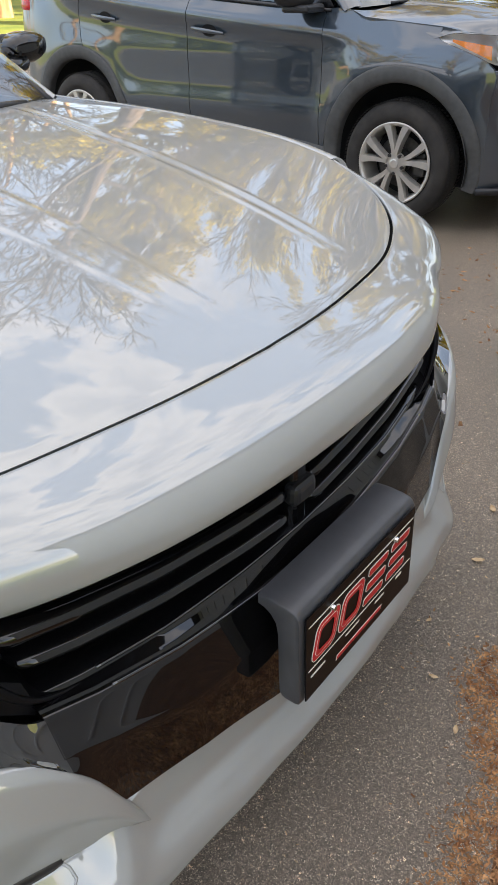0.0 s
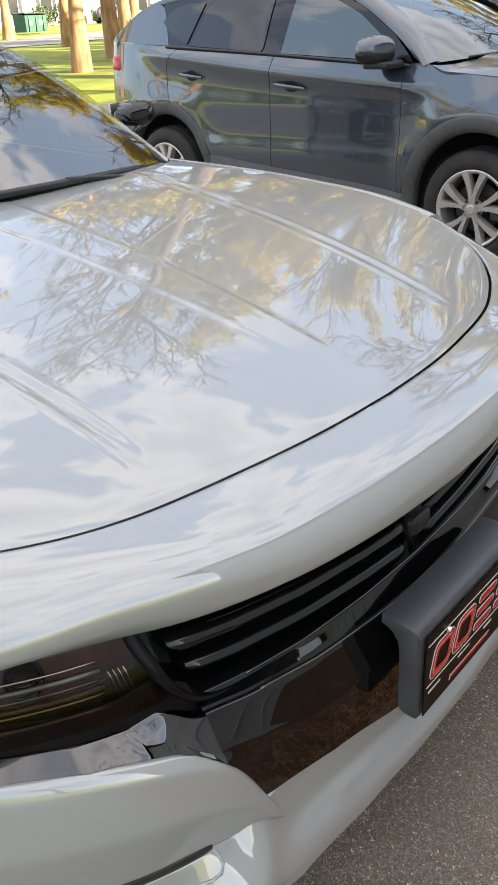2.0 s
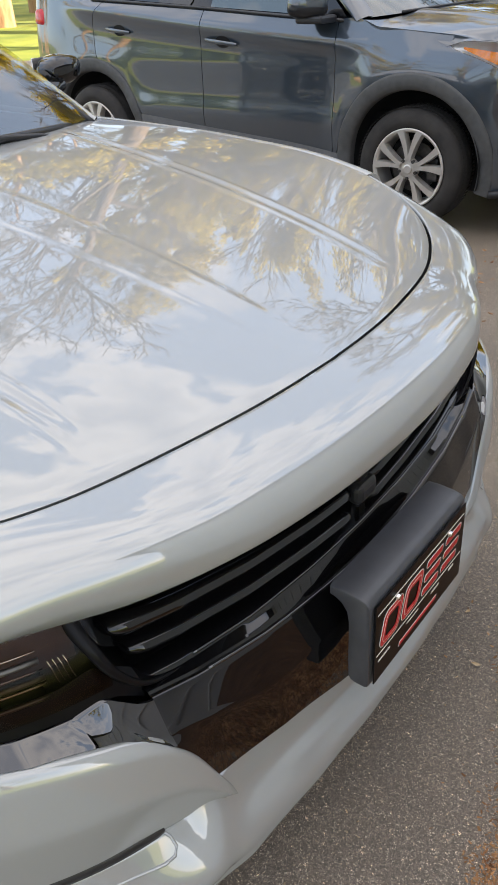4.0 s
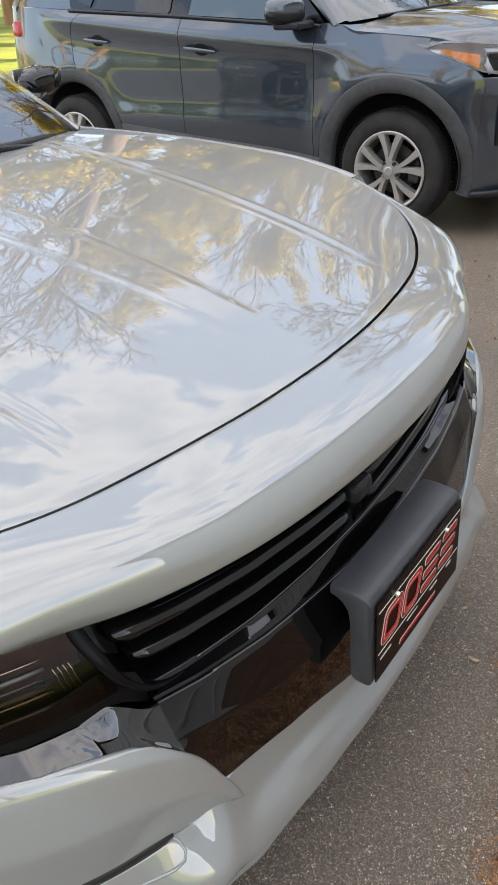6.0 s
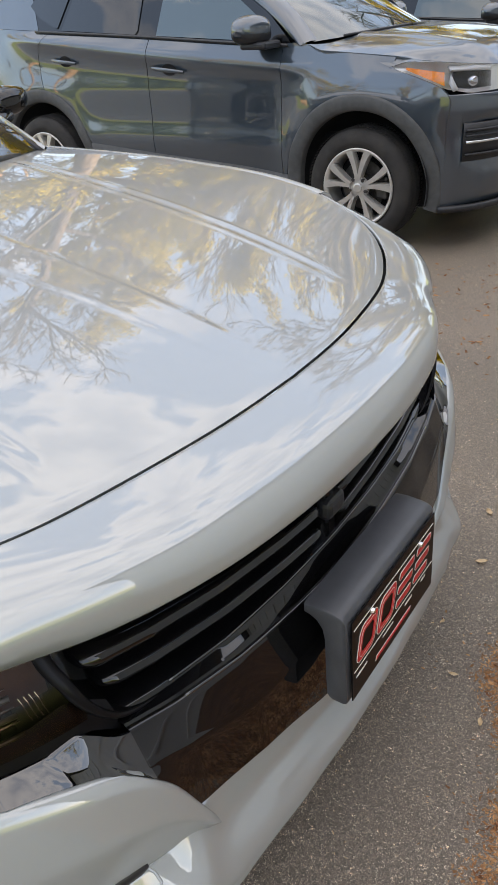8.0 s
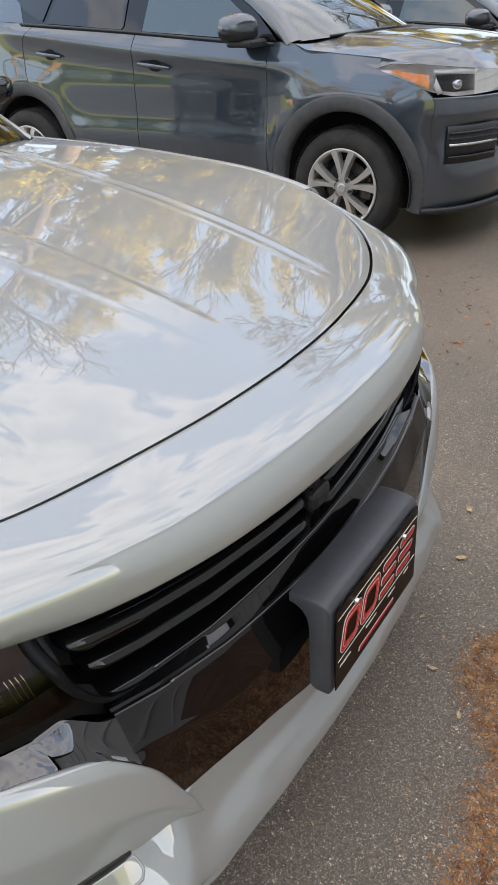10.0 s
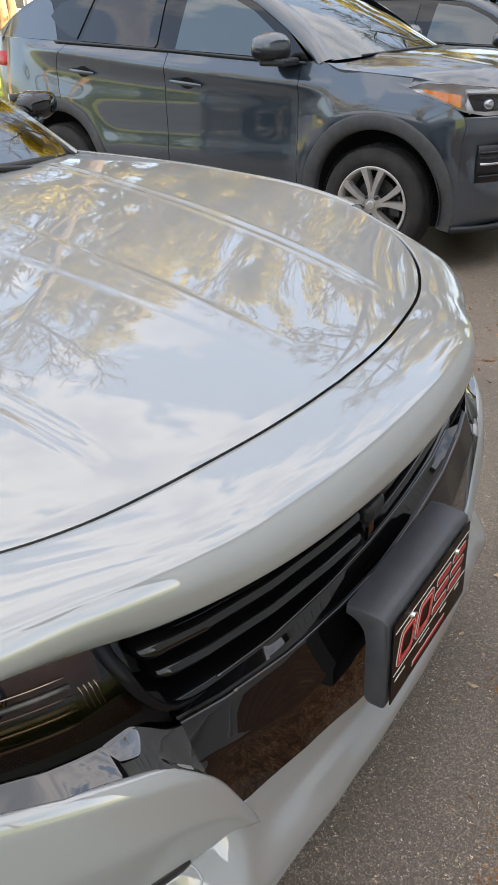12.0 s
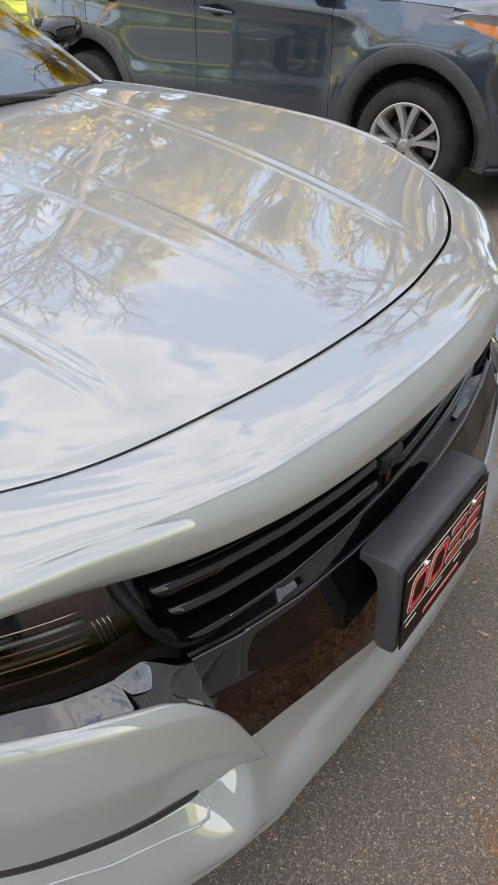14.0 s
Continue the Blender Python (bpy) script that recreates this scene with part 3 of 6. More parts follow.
def build_bumper():
    n = 110
    top, chin = both(BAND, n), both(CHIN, n)
    rows = []
    for f in (0.0, 0.015, 0.05, 0.12, 0.2, 0.28, 0.36, 0.44, 0.50, 0.55, 0.60, 0.66, 0.74, 0.82, 0.88, 0.93, 0.97, 1.0):
        r = []
        for p, q in zip(top, chin):
            a = abs(p[1])
            side = min(max((a - 0.36) / 0.14, 0), 1)
            side = side * side * (3 - 2 * side)
            t = panel_foot(a) * (1 - side) + 0.402 * side
            z = t + (0.275 - t) * f
            back = 0.004 * (1 - side) + 0.004 * side
            shelf = min(max((f - 0.42) / 0.52, 0), 1)
            bow = (0.10 * f + 0.90 * shelf * shelf * (3 - 2 * shelf)) * (1 - side) + f ** 0.75 * side
            ridge = 0.005 * math.exp(-((f - 0.62) / 0.06) ** 2) / (1 + math.exp((a - 0.305) / 0.005))
            corner = math.exp(-((a - 0.50) / 0.075) ** 2) * math.sin(math.pi * f ** 1.5)
            x = p[0] - back + (q[0] - p[0] + back) * bow + ridge + 0.030 * corner
            v = p[1] + (q[1] - p[1]) * f ** 1.5
            r.append(W(x - (0.02 * side if f == 0.0 else 0), v, z))
        rows.append(r)
    for dx, z in ((0.001, 0.267), (-0.002, 0.257), (-0.010, 0.245), (-0.024, 0.225), (-0.036, 0.205), (-0.09, 0.196)):
        rows.append([W(q[0] + dx, q[1], z) for q in chin])
    ob = sheet("front_bumper", rows, PAINT, SEDAN)
    # the proud wedge-shaped side pieces above the slots
    for s in (-1, 1):
        m = resample([p for p in both(BAND, 160) if p[1] * s > 0.383], 80, False)
        rows = []
        for f, off in ((0.0, -0.030), (0.0, -0.008), (0.012, -0.001), (0.03, 0.003), (0.07, 0.0085), (0.095, 0.0105), (0.12, 0.0118), (0.25, 0.0158), (0.40, 0.0200), (0.45, 0.0212), (0.49, 0.0205), (0.55, 0.0178), (0.70, 0.0105), (0.85, 0.0035), (0.95, -0.0005), (0.985, -0.003), (1.0, -0.010), (1.0, -0.040)):
            r = []
            for p in m:
                a = abs(p[1])
                zt, zb = max(soft(a, T_V, T_Z), lerp(a, WEDGE_V, WEDGE_Z) + 0.001), lerp(a, WEDGE_V, WEDGE_Z)
                if a < 0.44:
                    zt = lerp(a, (0.383, 0.40, 0.44), (0.354, 0.365, 0.452))
                thin = min(max((a - 0.383) / 0.05, 0.0), 1)
                r.append(W(p[0] + (off if off > 0 else off * 0.7) * thin - 0.006 * (1 - thin), p[1] * (1 - 0.15 * max(0, -off)), zt + (zb - zt) * f))
            rows.append(r)
        sheet("bumper_side", rows, PAINT, SEDAN)
    # gloss black fascia between the side pieces
    places = [k * 0.01 for k in range(-50, 51)]
    cols = [fascia_column(abs(v)) for v in places]
    rows = [[W(band_x(v) + c[i][0], v, c[i][1]) for v, c in zip(places, cols)] for i in range(len(cols[0]))]
    crisp(sheet("lower_fascia", rows, GLOSS_BLACK, SEDAN, "gloss black lower fascia"), 30)
    # gloss beads added along both edges of the fascia's rim to catch highlight lines
    for edge, off, r in ((rim_low, -0.0290, 0.0034), (rim_top, -0.0550, 0.0026)):
        line = [W(band_x(k * 0.01) + off, k * 0.01, edge(abs(k * 0.01)) - 0.0008) for k in range(-41, 42)]
        part("rim_glint_bead", tube(line, r, 10), PIANO, SEDAN, "gloss black bead added to catch a highlight along the fascia's rim", smooth=True)
    for s in (-1, 1):
        # black ledge under the lamp, twisting out of the fascia's end until it faces the sky
        places = [0.498 + 0.004 * k for k in range(24)] + list(np.linspace(0.60, 0.945, 36))
        cols = []
        for a in places:
            front = fascia_column(min(a, 0.53))[12:]
            low, h = soft(a, T_V, T_Z) + 0.002, lerp(a, LEDGE_V, LEDGE_Z) - 0.008
            w = min(max((a - 0.500) / 0.062, 0), 1)
            w = w * w * (3 - 2 * w)
            last = len(front) - 1
            col = []
            for k, (o, z) in enumerate(front):
                g = k / last
                col.append((o + (-0.041 + 0.036 * g - o) * w, z + (h + (low - h) * g - z) * w))
            cols.append([(col[0][0] - 0.010, col[0][1] - 0.006), (col[0][0] - 0.003, col[0][1] + 0.0008)] + col + [(col[-1][0] - 0.03, col[-1][1] - 0.012)])
        rows = [[W(band_x(a) + c[i][0], s * a, c[i][1]) for a, c in zip(places, cols)] for i in range(len(cols[0]))]
        crisp(sheet("lamp_ledge", rows, PIANO, SEDAN, "gloss black ledge under the headlamp"), 50)
        # deep black strip filling the gap between the ledge and the lamp
        gap = [[W(band_x(a) + o, s * a, lerp(a, LEDGE_V, LEDGE_Z) + dz) for a in places] for o, dz in ((-0.044, -0.012), (-0.047, 0.004), (-0.049, 0.016), (-0.062, 0.030))]
        sheet("lamp_gap", gap, DARK_SATIN, SEDAN, "deep black strip across the gap below the headlamp")
        # dark slot below the side piece
        m = [p for p in both(BAND, n) if 0.525 < p[1] * s < 0.93]
        rows = [[W(p[0] + off, p[1], 0.412 + (z - 0.412) * min(1, math.sqrt(max(0.0, (abs(p[1]) - 0.524) / 0.02)))) for p in m] for z, off in ((0.424, -0.008), (0.418, 0.000), (0.410, 0.002), (0.402, 0.001), (0.396, -0.010))]
        sheet("air_slot", rows, SATIN_BLACK, SEDAN, "black slot insert in the bumper")
        # pressed line along the shelf below the slot, turning up at the slot's end
        def shelf_x(a, z):
            f = (0.402 - z) / (0.402 - 0.275)
            lip = float(np.interp(a, [q[1] for q in CHIN], [q[0] for q in CHIN]))
            return band_x(a) - 0.004 + (lip - band_x(a) + 0.004) * f ** 0.75 + 0.030 * math.exp(-((a - 0.50) / 0.075) ** 2) * math.sin(math.pi * f ** 1.5)
        line = [W(shelf_x(a, z), s * a, z) for a, z in [(0.531, 0.401), (0.526, 0.392), (0.526, 0.378), (0.534, 0.369)] + [(a, 0.366) for a in np.linspace(0.55, 0.92, 24)]]
        part("bumper_crease", tube(line, 0.0026, 8), PAINT, ob, smooth=True)
    return ob


def slat(name, v0, v1, z, off, h, d, mat, parent, n=40, rise=0.0, label=""):
    """A slat with a flat top, a keen front edge and pointed ends that follows the front's curve; rise: its height gained towards the lamps."""
    sect = [(0.0, 0.10), (-0.04, 0.34), (-0.12, 0.46), (-0.5, 0.5), (-1.0, 0.45), (-1.0, -0.3), (-0.55, -0.5), (-0.2, -0.42), (-0.05, -0.2)]
    rows = []
    for k in range(n):
        g = 0.5 - 0.5 * math.cos(math.pi * k / (n - 1))
        v = v0 + (v1 - v0) * g
        gap = min(g, 1 - g) * abs(v1 - v0) / 0.03
        end = math.sqrt(max(0.004, 1 - max(0.0, 1 - gap) ** 2))
        zz = z + rise * (abs(v) / 0.5) ** 1.3
        rows.append([W(band_x(v) + off + d * (p * end - 0.25 * (1 - end)), v, zz + h * q * end) for p, q in sect])
    ob = sheet(name, rows, mat, parent, label, closed=True)
    return crisp(ob, 40)


def build_grille():
    n = 60
    m = [p for p in both(BAND, n) if abs(p[1]) < 0.60]
    g = sheet("upper_grille", [[W(p[0] - 0.13, p[1] * 0.97, z) for p in m] for z in (0.58, 0.64, 0.70, 0.76)] + [[W(p[0] - 0.12, p[1] * 0.97, 0.79 - 0.05 * p[1] ** 2) for p in m]], CAVITY, SEDAN, "black recessed grille backing")
    for s in (-1, 1):
        slat("grille_slat", s * 0.028, s * 0.522, 0.672, -0.050, 0.030, 0.066, GLOSS_BLACK, g, rise=0.060)
        slat("grille_slat", s * 0.028, s * 0.503, 0.631, -0.048, 0.026, 0.066, GLOSS_BLACK, g, rise=0.060)
        # broad dark surround at the outer end of the grille
        line = [(0.545, 0.772, -0.100), (0.552, 0.755, -0.075), (0.550, 0.733, -0.052), (0.540, 0.702, -0.042), (0.519, 0.668, -0.040), (0.493, 0.642, -0.043), (0.462, 0.628, -0.047), (0.43, 0.622, -0.050)]
        part("grille_surround", tube([W(band_x(a) + o, s * a, z) for a, z, o in [spline(line, k / 30) for k in range(31)]], 0.0120, 12, 0.0008), DARK_SATIN, g, smooth=True)
        # inner cheek closing the grille's end
        cheek = [[W(band_x(a) + o - dx, s * (a + dv), z) for a, z, o in [spline(line, k / 16) for k in range(17)]] for dx, dv in ((0.0, 0.0), (0.04, -0.006), (0.11, -0.02))]
        sheet("grille_cheek", cheek, DARK_SATIN, g)
    # upright at the middle with its rounded boss
    part("grille_upright", box(1.622, C - 0.020, 0.600, 1.672, C + 0.020, 0.79, 0.010), GLOSS_BLACK, g)
    part("grille_boss", box(1.655, C - 0.030, 0.650, 1.684, C + 0.030, 0.690, 0.012, 3), SATIN_BLACK, g)


def build_headlamp(s):
    h = [p for p in both(BAND, 80) if p[1] * s > 0.535]
    lipc = both(LIP, 80)
    rows_h, rows_l = [], []
    for f in np.linspace(0, 1, 9):
        ra, rb = [], []
        for p in h:
            lx, lz = float(np.interp(p[1], lipc[:, 1], lipc[:, 0])), float(np.interp(p[1], lipc[:, 1], lipc[:, 2]))
            x0, x1 = p[0] - 0.045, min(lx - 0.020, p[0] - 0.02)
            z = 0.672 + (lz - 0.010 - 0.672) * f
            x = x0 + (x1 - x0) * f + 0.010 * math.sin(math.pi * f)
            rb.append(W(x, p[1], z))
            ra.append(W(x - 0.075, p[1] * 0.985, z))
        rows_h.append(ra)
        rows_l.append(rb)
    lamp = sheet("headlamp", rows_h, BEZEL, SEDAN, "smoked projector headlamp")
    lens = sheet("lens", rows_l, SMOKED, lamp, "smoked clear lens")
    lens.visible_shadow = False
    for z, off, r in ((0.752, -0.074, 0.0012), (0.740, -0.070, 0.004), (0.728, -0.066, 0.0010), (0.716, -0.064, 0.0035), (0.708, -0.062, 0.0014), (0.690, -0.058, 0.003)):
        pts = [W(p[0] + off, p[1], z) for p in h if 0.585 < abs(p[1]) < 0.90]
        part("light_bar", tube(pts, r, 6), DARK_METAL if r in (0.004, 0.0035, 0.003) else WARM_METAL, lamp, smooth=True)
    for k in range(4):
        v = s * (0.572 + 0.0058 * k)
        x = float(np.interp(v, [q[1] * s for q in BAND][::s], [q[0] for q in BAND][::s])) - 0.060
        bm = tube([W(x - 0.004, v + s * 0.004, 0.737), W(x, v + s * 0.003, 0.730), W(x + 0.002, v, 0.712), W(x + 0.003, v - s * 0.003, 0.700)], 0.0008, 6)
        part("reflector_fin", bm, WARM_METAL, lamp, "narrow chrome fin")
    for v in (0.66, 0.76):
        x = float(np.interp(v, [q[1] for q in BAND], [q[0] for q in BAND])) - 0.115
        ring = bmesh.new()
        bmesh.ops.create_uvsphere(ring, u_segments=20, v_segments=12, radius=0.026, matrix=Matrix.Translation(W(x, s * v, 0.722)))
        part("projector", ring, GLOSS_BLACK, lamp, smooth=True)


def build_plate():
    """Black plastic bracket with a dealer plate screwed to it."""
    prof = [(1.714, 0.606), (1.735, 0.6075), (1.765, 0.6055), (1.777, 0.6025), (1.783, 0.598), (1.786, 0.590), (1.788, 0.50), (1.790, 0.431), (1.788, 0.425), (1.783, 0.4225), (1.765, 0.4225), (1.758, 0.425),
            (1.754, 0.432), (1.752, 0.47), (1.751, 0.52), (1.750, 0.550), (1.746, 0.570), (1.736, 0.584), (1.724, 0.591), (1.714, 0.593)]
    bm = bmesh.new()
    rings = []
    for v, k in ((-0.1715, 0.962), (-0.1705, 0.978), (-0.168, 0.990), (-0.163, 0.998), (-0.158, 1.0), (0.158, 1.0), (0.163, 0.998), (0.168, 0.990), (0.1705, 0.978), (0.1715, 0.962)):
        rings.append([bm.verts.new(W(1.768 + (x - 1.768) * k, v, 0.520 + (z - 0.520) * k)) for x, z in prof])
    for a, b in zip(rings, rings[1:]):
        for i in range(len(prof)):
            bm.faces.new((a[i], a[(i + 1) % len(prof)], b[(i + 1) % len(prof)], b[i]))
    bm.faces.new(rings[0])
    bm.faces.new(rings[-1][::-1])
    holder = part("plate_bracket", bm, BRACKET, SEDAN, "satin black plastic plate bracket", smooth=False)
    crisp(holder, 42)
    tilt = math.atan2(0.004, 0.16)

    def P(u, w, d=0.0):
        """On the plate: u to the car's left, w up from its middle, d proud of it."""
        return W(1.7915 + d - w * 1.07 * tilt, u * 1.075, 0.511 + w * 1.07)
    bm = bmesh.new()
    a = [bm.verts.new(P(u, w)) for u, w in ((-0.151, -0.075), (0.151, -0.075), (0.151, 0.075), (-0.151, 0.075))]
    b = [bm.verts.new(P(u, w, 0.002)) for u, w in ((-0.151, -0.075), (0.151, -0.075), (0.151, 0.075), (-0.151, 0.075))]
    bm.faces.new(b)
    for i in range(4):
        bm.faces.new((a[i], a[(i + 1) % 4], b[(i + 1) % 4], b[i]))
    plate = part("plate", bm, PLATE_BLACK, holder, "black dealer plate with red and white print")

    def strip(name, u0, u1, w0, w1, mat, slant=0.0, d=0.0028):
        bm = bmesh.new()
        lo = [(u0, w0), (u1, w0), (u1 + slant, w1), (u0 + slant, w1)]
        top = [bm.verts.new(P(u, w, d)) for u, w in lo]
        bot = [bm.verts.new(P(u, w, 0.0)) for u, w in lo]
        bm.faces.new(top)
        for i in range(4):
            bm.faces.new((bot[i], bot[(i + 1) % 4], top[(i + 1) % 4], top[i]))
        part(name, bm, mat, holder)
    strip("printed_line", -0.146, 0.146, 0.0565, 0.058, PLATE_WHITE)
    strip("printed_line", -0.146, 0.146, -0.0235, -0.022, PLATE_WHITE)

    def rounded(cu, cw, hw, hh, slant, r, k=5):
        pts = []
        for sx, sy, a0 in ((1, 1, 0), (-1, 1, 90), (-1, -1, 180), (1, -1, 270)):
            for j in range(k + 1):
                a = radians(a0 + 90 * j / k)
                u, w = sx * (hw - r) + r * math.cos(a), sy * (hh - r) + r * math.sin(a)
                pts.append((cu + u + w * slant, cw + w))
        return pts

    def ring(name, outer, inner, mat, d):
        bm = bmesh.new()
        o = [bm.verts.new(P(u, w, d)) for u, w in outer]
        i_ = [bm.verts.new(P(u, w, d)) for u, w in inner]
        ob_ = [bm.verts.new(P(u, w, 0)) for u, w in outer]
        n = len(o)
        for k in range(n):
            j = (k + 1) % n
            bm.faces.new((o[k], o[j], i_[j], i_[k]))
            bm.faces.new((ob_[k], ob_[j], o[j], o[k]))
        part(name, bm, mat, holder)
    slant = 0.28
    for k, cu in enumerate((-0.103, -0.036, 0.033, 0.101)):
        if k < 2:
            ring("printed_block", rounded(cu, 0.016, 0.0305, 0.0305, slant, 0.014), rounded(cu, 0.016, 0.0295, 0.0295, slant, 0.013), PLATE_WHITE, 0.0030)
            ring("printed_block", rounded(cu, 0.016, 0.0290, 0.0290, slant, 0.0128), rounded(cu, 0.016, 0.0170, 0.0165, slant, 0.007), PLATE_RED, 0.0030)
            ring("printed_block", rounded(cu, 0.016, 0.0234, 0.0234, slant, 0.010), rounded(cu, 0.016, 0.0228, 0.0228, slant, 0.0096), PLATE_WHITE, 0.0034)
        else:
            for w in (-0.0075, 0.016, 0.0395):
                ring("printed_block", rounded(cu + slant * (w - 0.016), w, 0.0290, 0.0068, slant, 0.005), rounded(cu + slant * (w - 0.016), w, 0.0282, 0.0060, slant, 0.0045), PLATE_WHITE, 0.0030)
                strip("printed_block", cu + slant * (w - 0.016) - 0.0265, cu + slant * (w - 0.016) + 0.0245, w - 0.0055, w + 0.0055, PLATE_RED, 0.003, 0.0032)
    for u0, u1, w, h in ((-0.14, -0.105, -0.038, 0.0030), (-0.05, -0.012, -0.034, 0.0022), (0.035, 0.062, -0.036, 0.0035), (0.10, 0.118, -0.034, 0.004)):
        strip("printed_bar", u0, u1, w, w + h, PLATE_WHITE, 0.001)
    strip("printed_bar", -0.075, 0.055, -0.061, -0.053, PLATE_WHITE, 0.003, 0.0026)
    strip("printed_bar", -0.073, 0.053, -0.0598, -0.0542, PLATE_RED, 0.002, 0.0032)
    for u in (-0.089, 0.089):
        bm = bmesh.new()
        bmesh.ops.create_cone(bm, cap_ends=True, segments=10, radius1=0.0055, radius2=0.0045, depth=0.006, matrix=Matrix.Translation(P(u, 0.052, 0.005)) @ Matrix.Rotation(radians(90), 4, "Y"))
        part("screw", bm, CHROME, holder, "plated plate screw")


def wheel(parent, x, y, z, r_tyre, r_rim, width, side, spokes=5):
    """Tyre, rim with paired spokes, brake disc. side: -1 where the outside looks to -y."""
    s = side
    o = 0.0
    prof = [(r_rim - 0.03, 0.19), (r_rim, 0.19), (r_tyre - 0.05, 0.205), (r_tyre - 0.015, 0.185), (r_tyre, 0.15), (r_tyre + 0.003, 0.10), (r_tyre, 0.05),
            (r_tyre - 0.012, 0.018), (r_tyre - 0.035, 0.0), (r_tyre - 0.07, -0.008), (r_tyre - 0.095, -0.004), (r_rim + 0.012, 0.004), (r_rim, 0.012), (r_rim - 0.012, 0.02)]
    prof = [(r, -s * off * width / 0.21) for r, off in prof]
    tyre = part("tyre", lathe(prof, (x, y, z), seg=72), RUBBER, parent, "black worn tyre", smooth=True)
    # tread blocks round the crown
    bm = bmesh.new()
    for k in range(96):
        a = 2 * math.pi * k / 96
        for off in (0.035, 0.085, 0.13, 0.17):
            c, sn = math.cos(a), math.sin(a)
            p = Vector((x + c * (r_tyre + 0.0015), y - s * off * width / 0.21, z + sn * (r_tyre + 0.0015)))
            bar(bm, p, p + Vector((c, 0, sn)) * 0.002, 0.013, 0.030, up=(0, 1, 0))
    tagged(part("tread", bm, RUBBER, tyre), kind="stuff")
    rim = part("rim", lathe([(r_rim + 0.004, -s * 0.006), (r_rim + 0.004, -s * -0.002), (r_rim - 0.004, -s * -0.004), (r_rim - 0.014, -s * 0.006), (r_rim - 0.022, -s * 0.02), (r_rim - 0.028, -s * 0.17)], (x, y, z), seg=64), ALLOY, parent, "silver alloy rim", smooth=True)
    for k in range(spokes):
        a0 = 2 * math.pi * k / spokes + radians(18)
        for d, wd in ((-0.225, 0.043), (0.225, 0.040)):
            bm = bmesh.new()
            ring = []
            for t in np.linspace(0, 1, 7):
                r = 0.052 + (r_rim - 0.056) * t
                a = a0 + d * (0.55 + 0.72 * t)
                w = wd * (0.62 + 0.62 * t ** 1.3)
                dep = 0.012 + 0.030 * math.sin(math.pi * (0.15 + 0.7 * t)) * 0.4
                ctr = Vector((x + r * math.cos(a), y + s * (0.004 - 0.022 * (1 - t) * 0), z + r * math.sin(a)))
                tan = Vector((-math.sin(a), 0, math.cos(a)))
                rad = Vector((math.cos(a), 0, math.sin(a)))
                ring.append([ctr + tan * w / 2 + Vector((0, -s * dep, 0)), ctr + tan * w * 0.40 + Vector((0, -s * 0.003, 0)), ctr - tan * w * 0.40 + Vector((0, -s * 0.003, 0)), ctr - tan * w / 2 + Vector((0, -s * dep, 0))])
            rv = [[bm.verts.new(p) for p in q] for q in ring]
            back = [[bm.verts.new(q[0] + Vector((0, -s * 0.03, 0))), bm.verts.new(q[3] + Vector((0, -s * 0.03, 0)))] for q in ring]
            for i in range(6):
                for j in range(3):
                    bm.faces.new((rv[i][j], rv[i][j + 1], rv[i + 1][j + 1], rv[i + 1][j]))
                bm.faces.new((rv[i][0], rv[i + 1][0], back[i + 1][0], back[i][0]))
                bm.faces.new((rv[i][3], back[i][1], back[i + 1][1], rv[i + 1][3]))
            part("spoke", bm, ALLOY, rim)
    part("hub_cap", lathe([(0.001, s * 0.002), (0.022, s * 0.002), (0.027, 0.0), (0.029, -s * 0.006), (0.062, -s * 0.010), (0.066, -s * 0.035)], (x, y, z), seg=32), ALLOY, rim, smooth=False)
    for k in range(5):
        a = 2 * math.pi * k / 5 + radians(54)
        part("wheel_nut", lathe([(0.001, s * 0.004), (0.008, s * 0.004), (0.010, 0.0), (0.010, -s * 0.02)], (x + 0.055 * math.cos(a), y + s * 0.001, z + 0.055 * math.sin(a)), seg=10), DARK_METAL, rim)
    part("brake_disc", lathe([(0.001, -s * 0.075), (0.075, -s * 0.075), (0.078, -s * 0.095), (0.148, -s * 0.095), (0.148, -s * 0.12)], (x, y, z), seg=40), DARK_METAL, parent, "grey brake disc", smooth=False)
    cal = box(x + 0.085, min(y - s * 0.07, y - s * 0.13), z - 0.075, x + 0.165, max(y - s * 0.07, y - s * 0.13), z + 0.065, 0.015)
    part("brake_caliper", cal, DARK_METAL, parent)
    part("wheel_back", lathe([(0.001, -s * 0.16), (r_rim - 0.02, -s * 0.16)], (x, y, z), seg=40), CAVITY, parent)


def liner(parent, x, y, z, r, s):
    """Inner lining of a wheel house, open below; s: towards the car's middle."""
    angles = np.linspace(radians(-12), radians(192), 36)
    rows = [[(x + k * r * math.cos(a), y + s * o, z + k * r * math.sin(a)) for a in angles] for k, o in ((1.0, 0.02), (0.995, 0.28), (0.5, 0.29), (0.05, 0.30))]
    return sheet("wheel_liner", rows, CAVITY, parent)


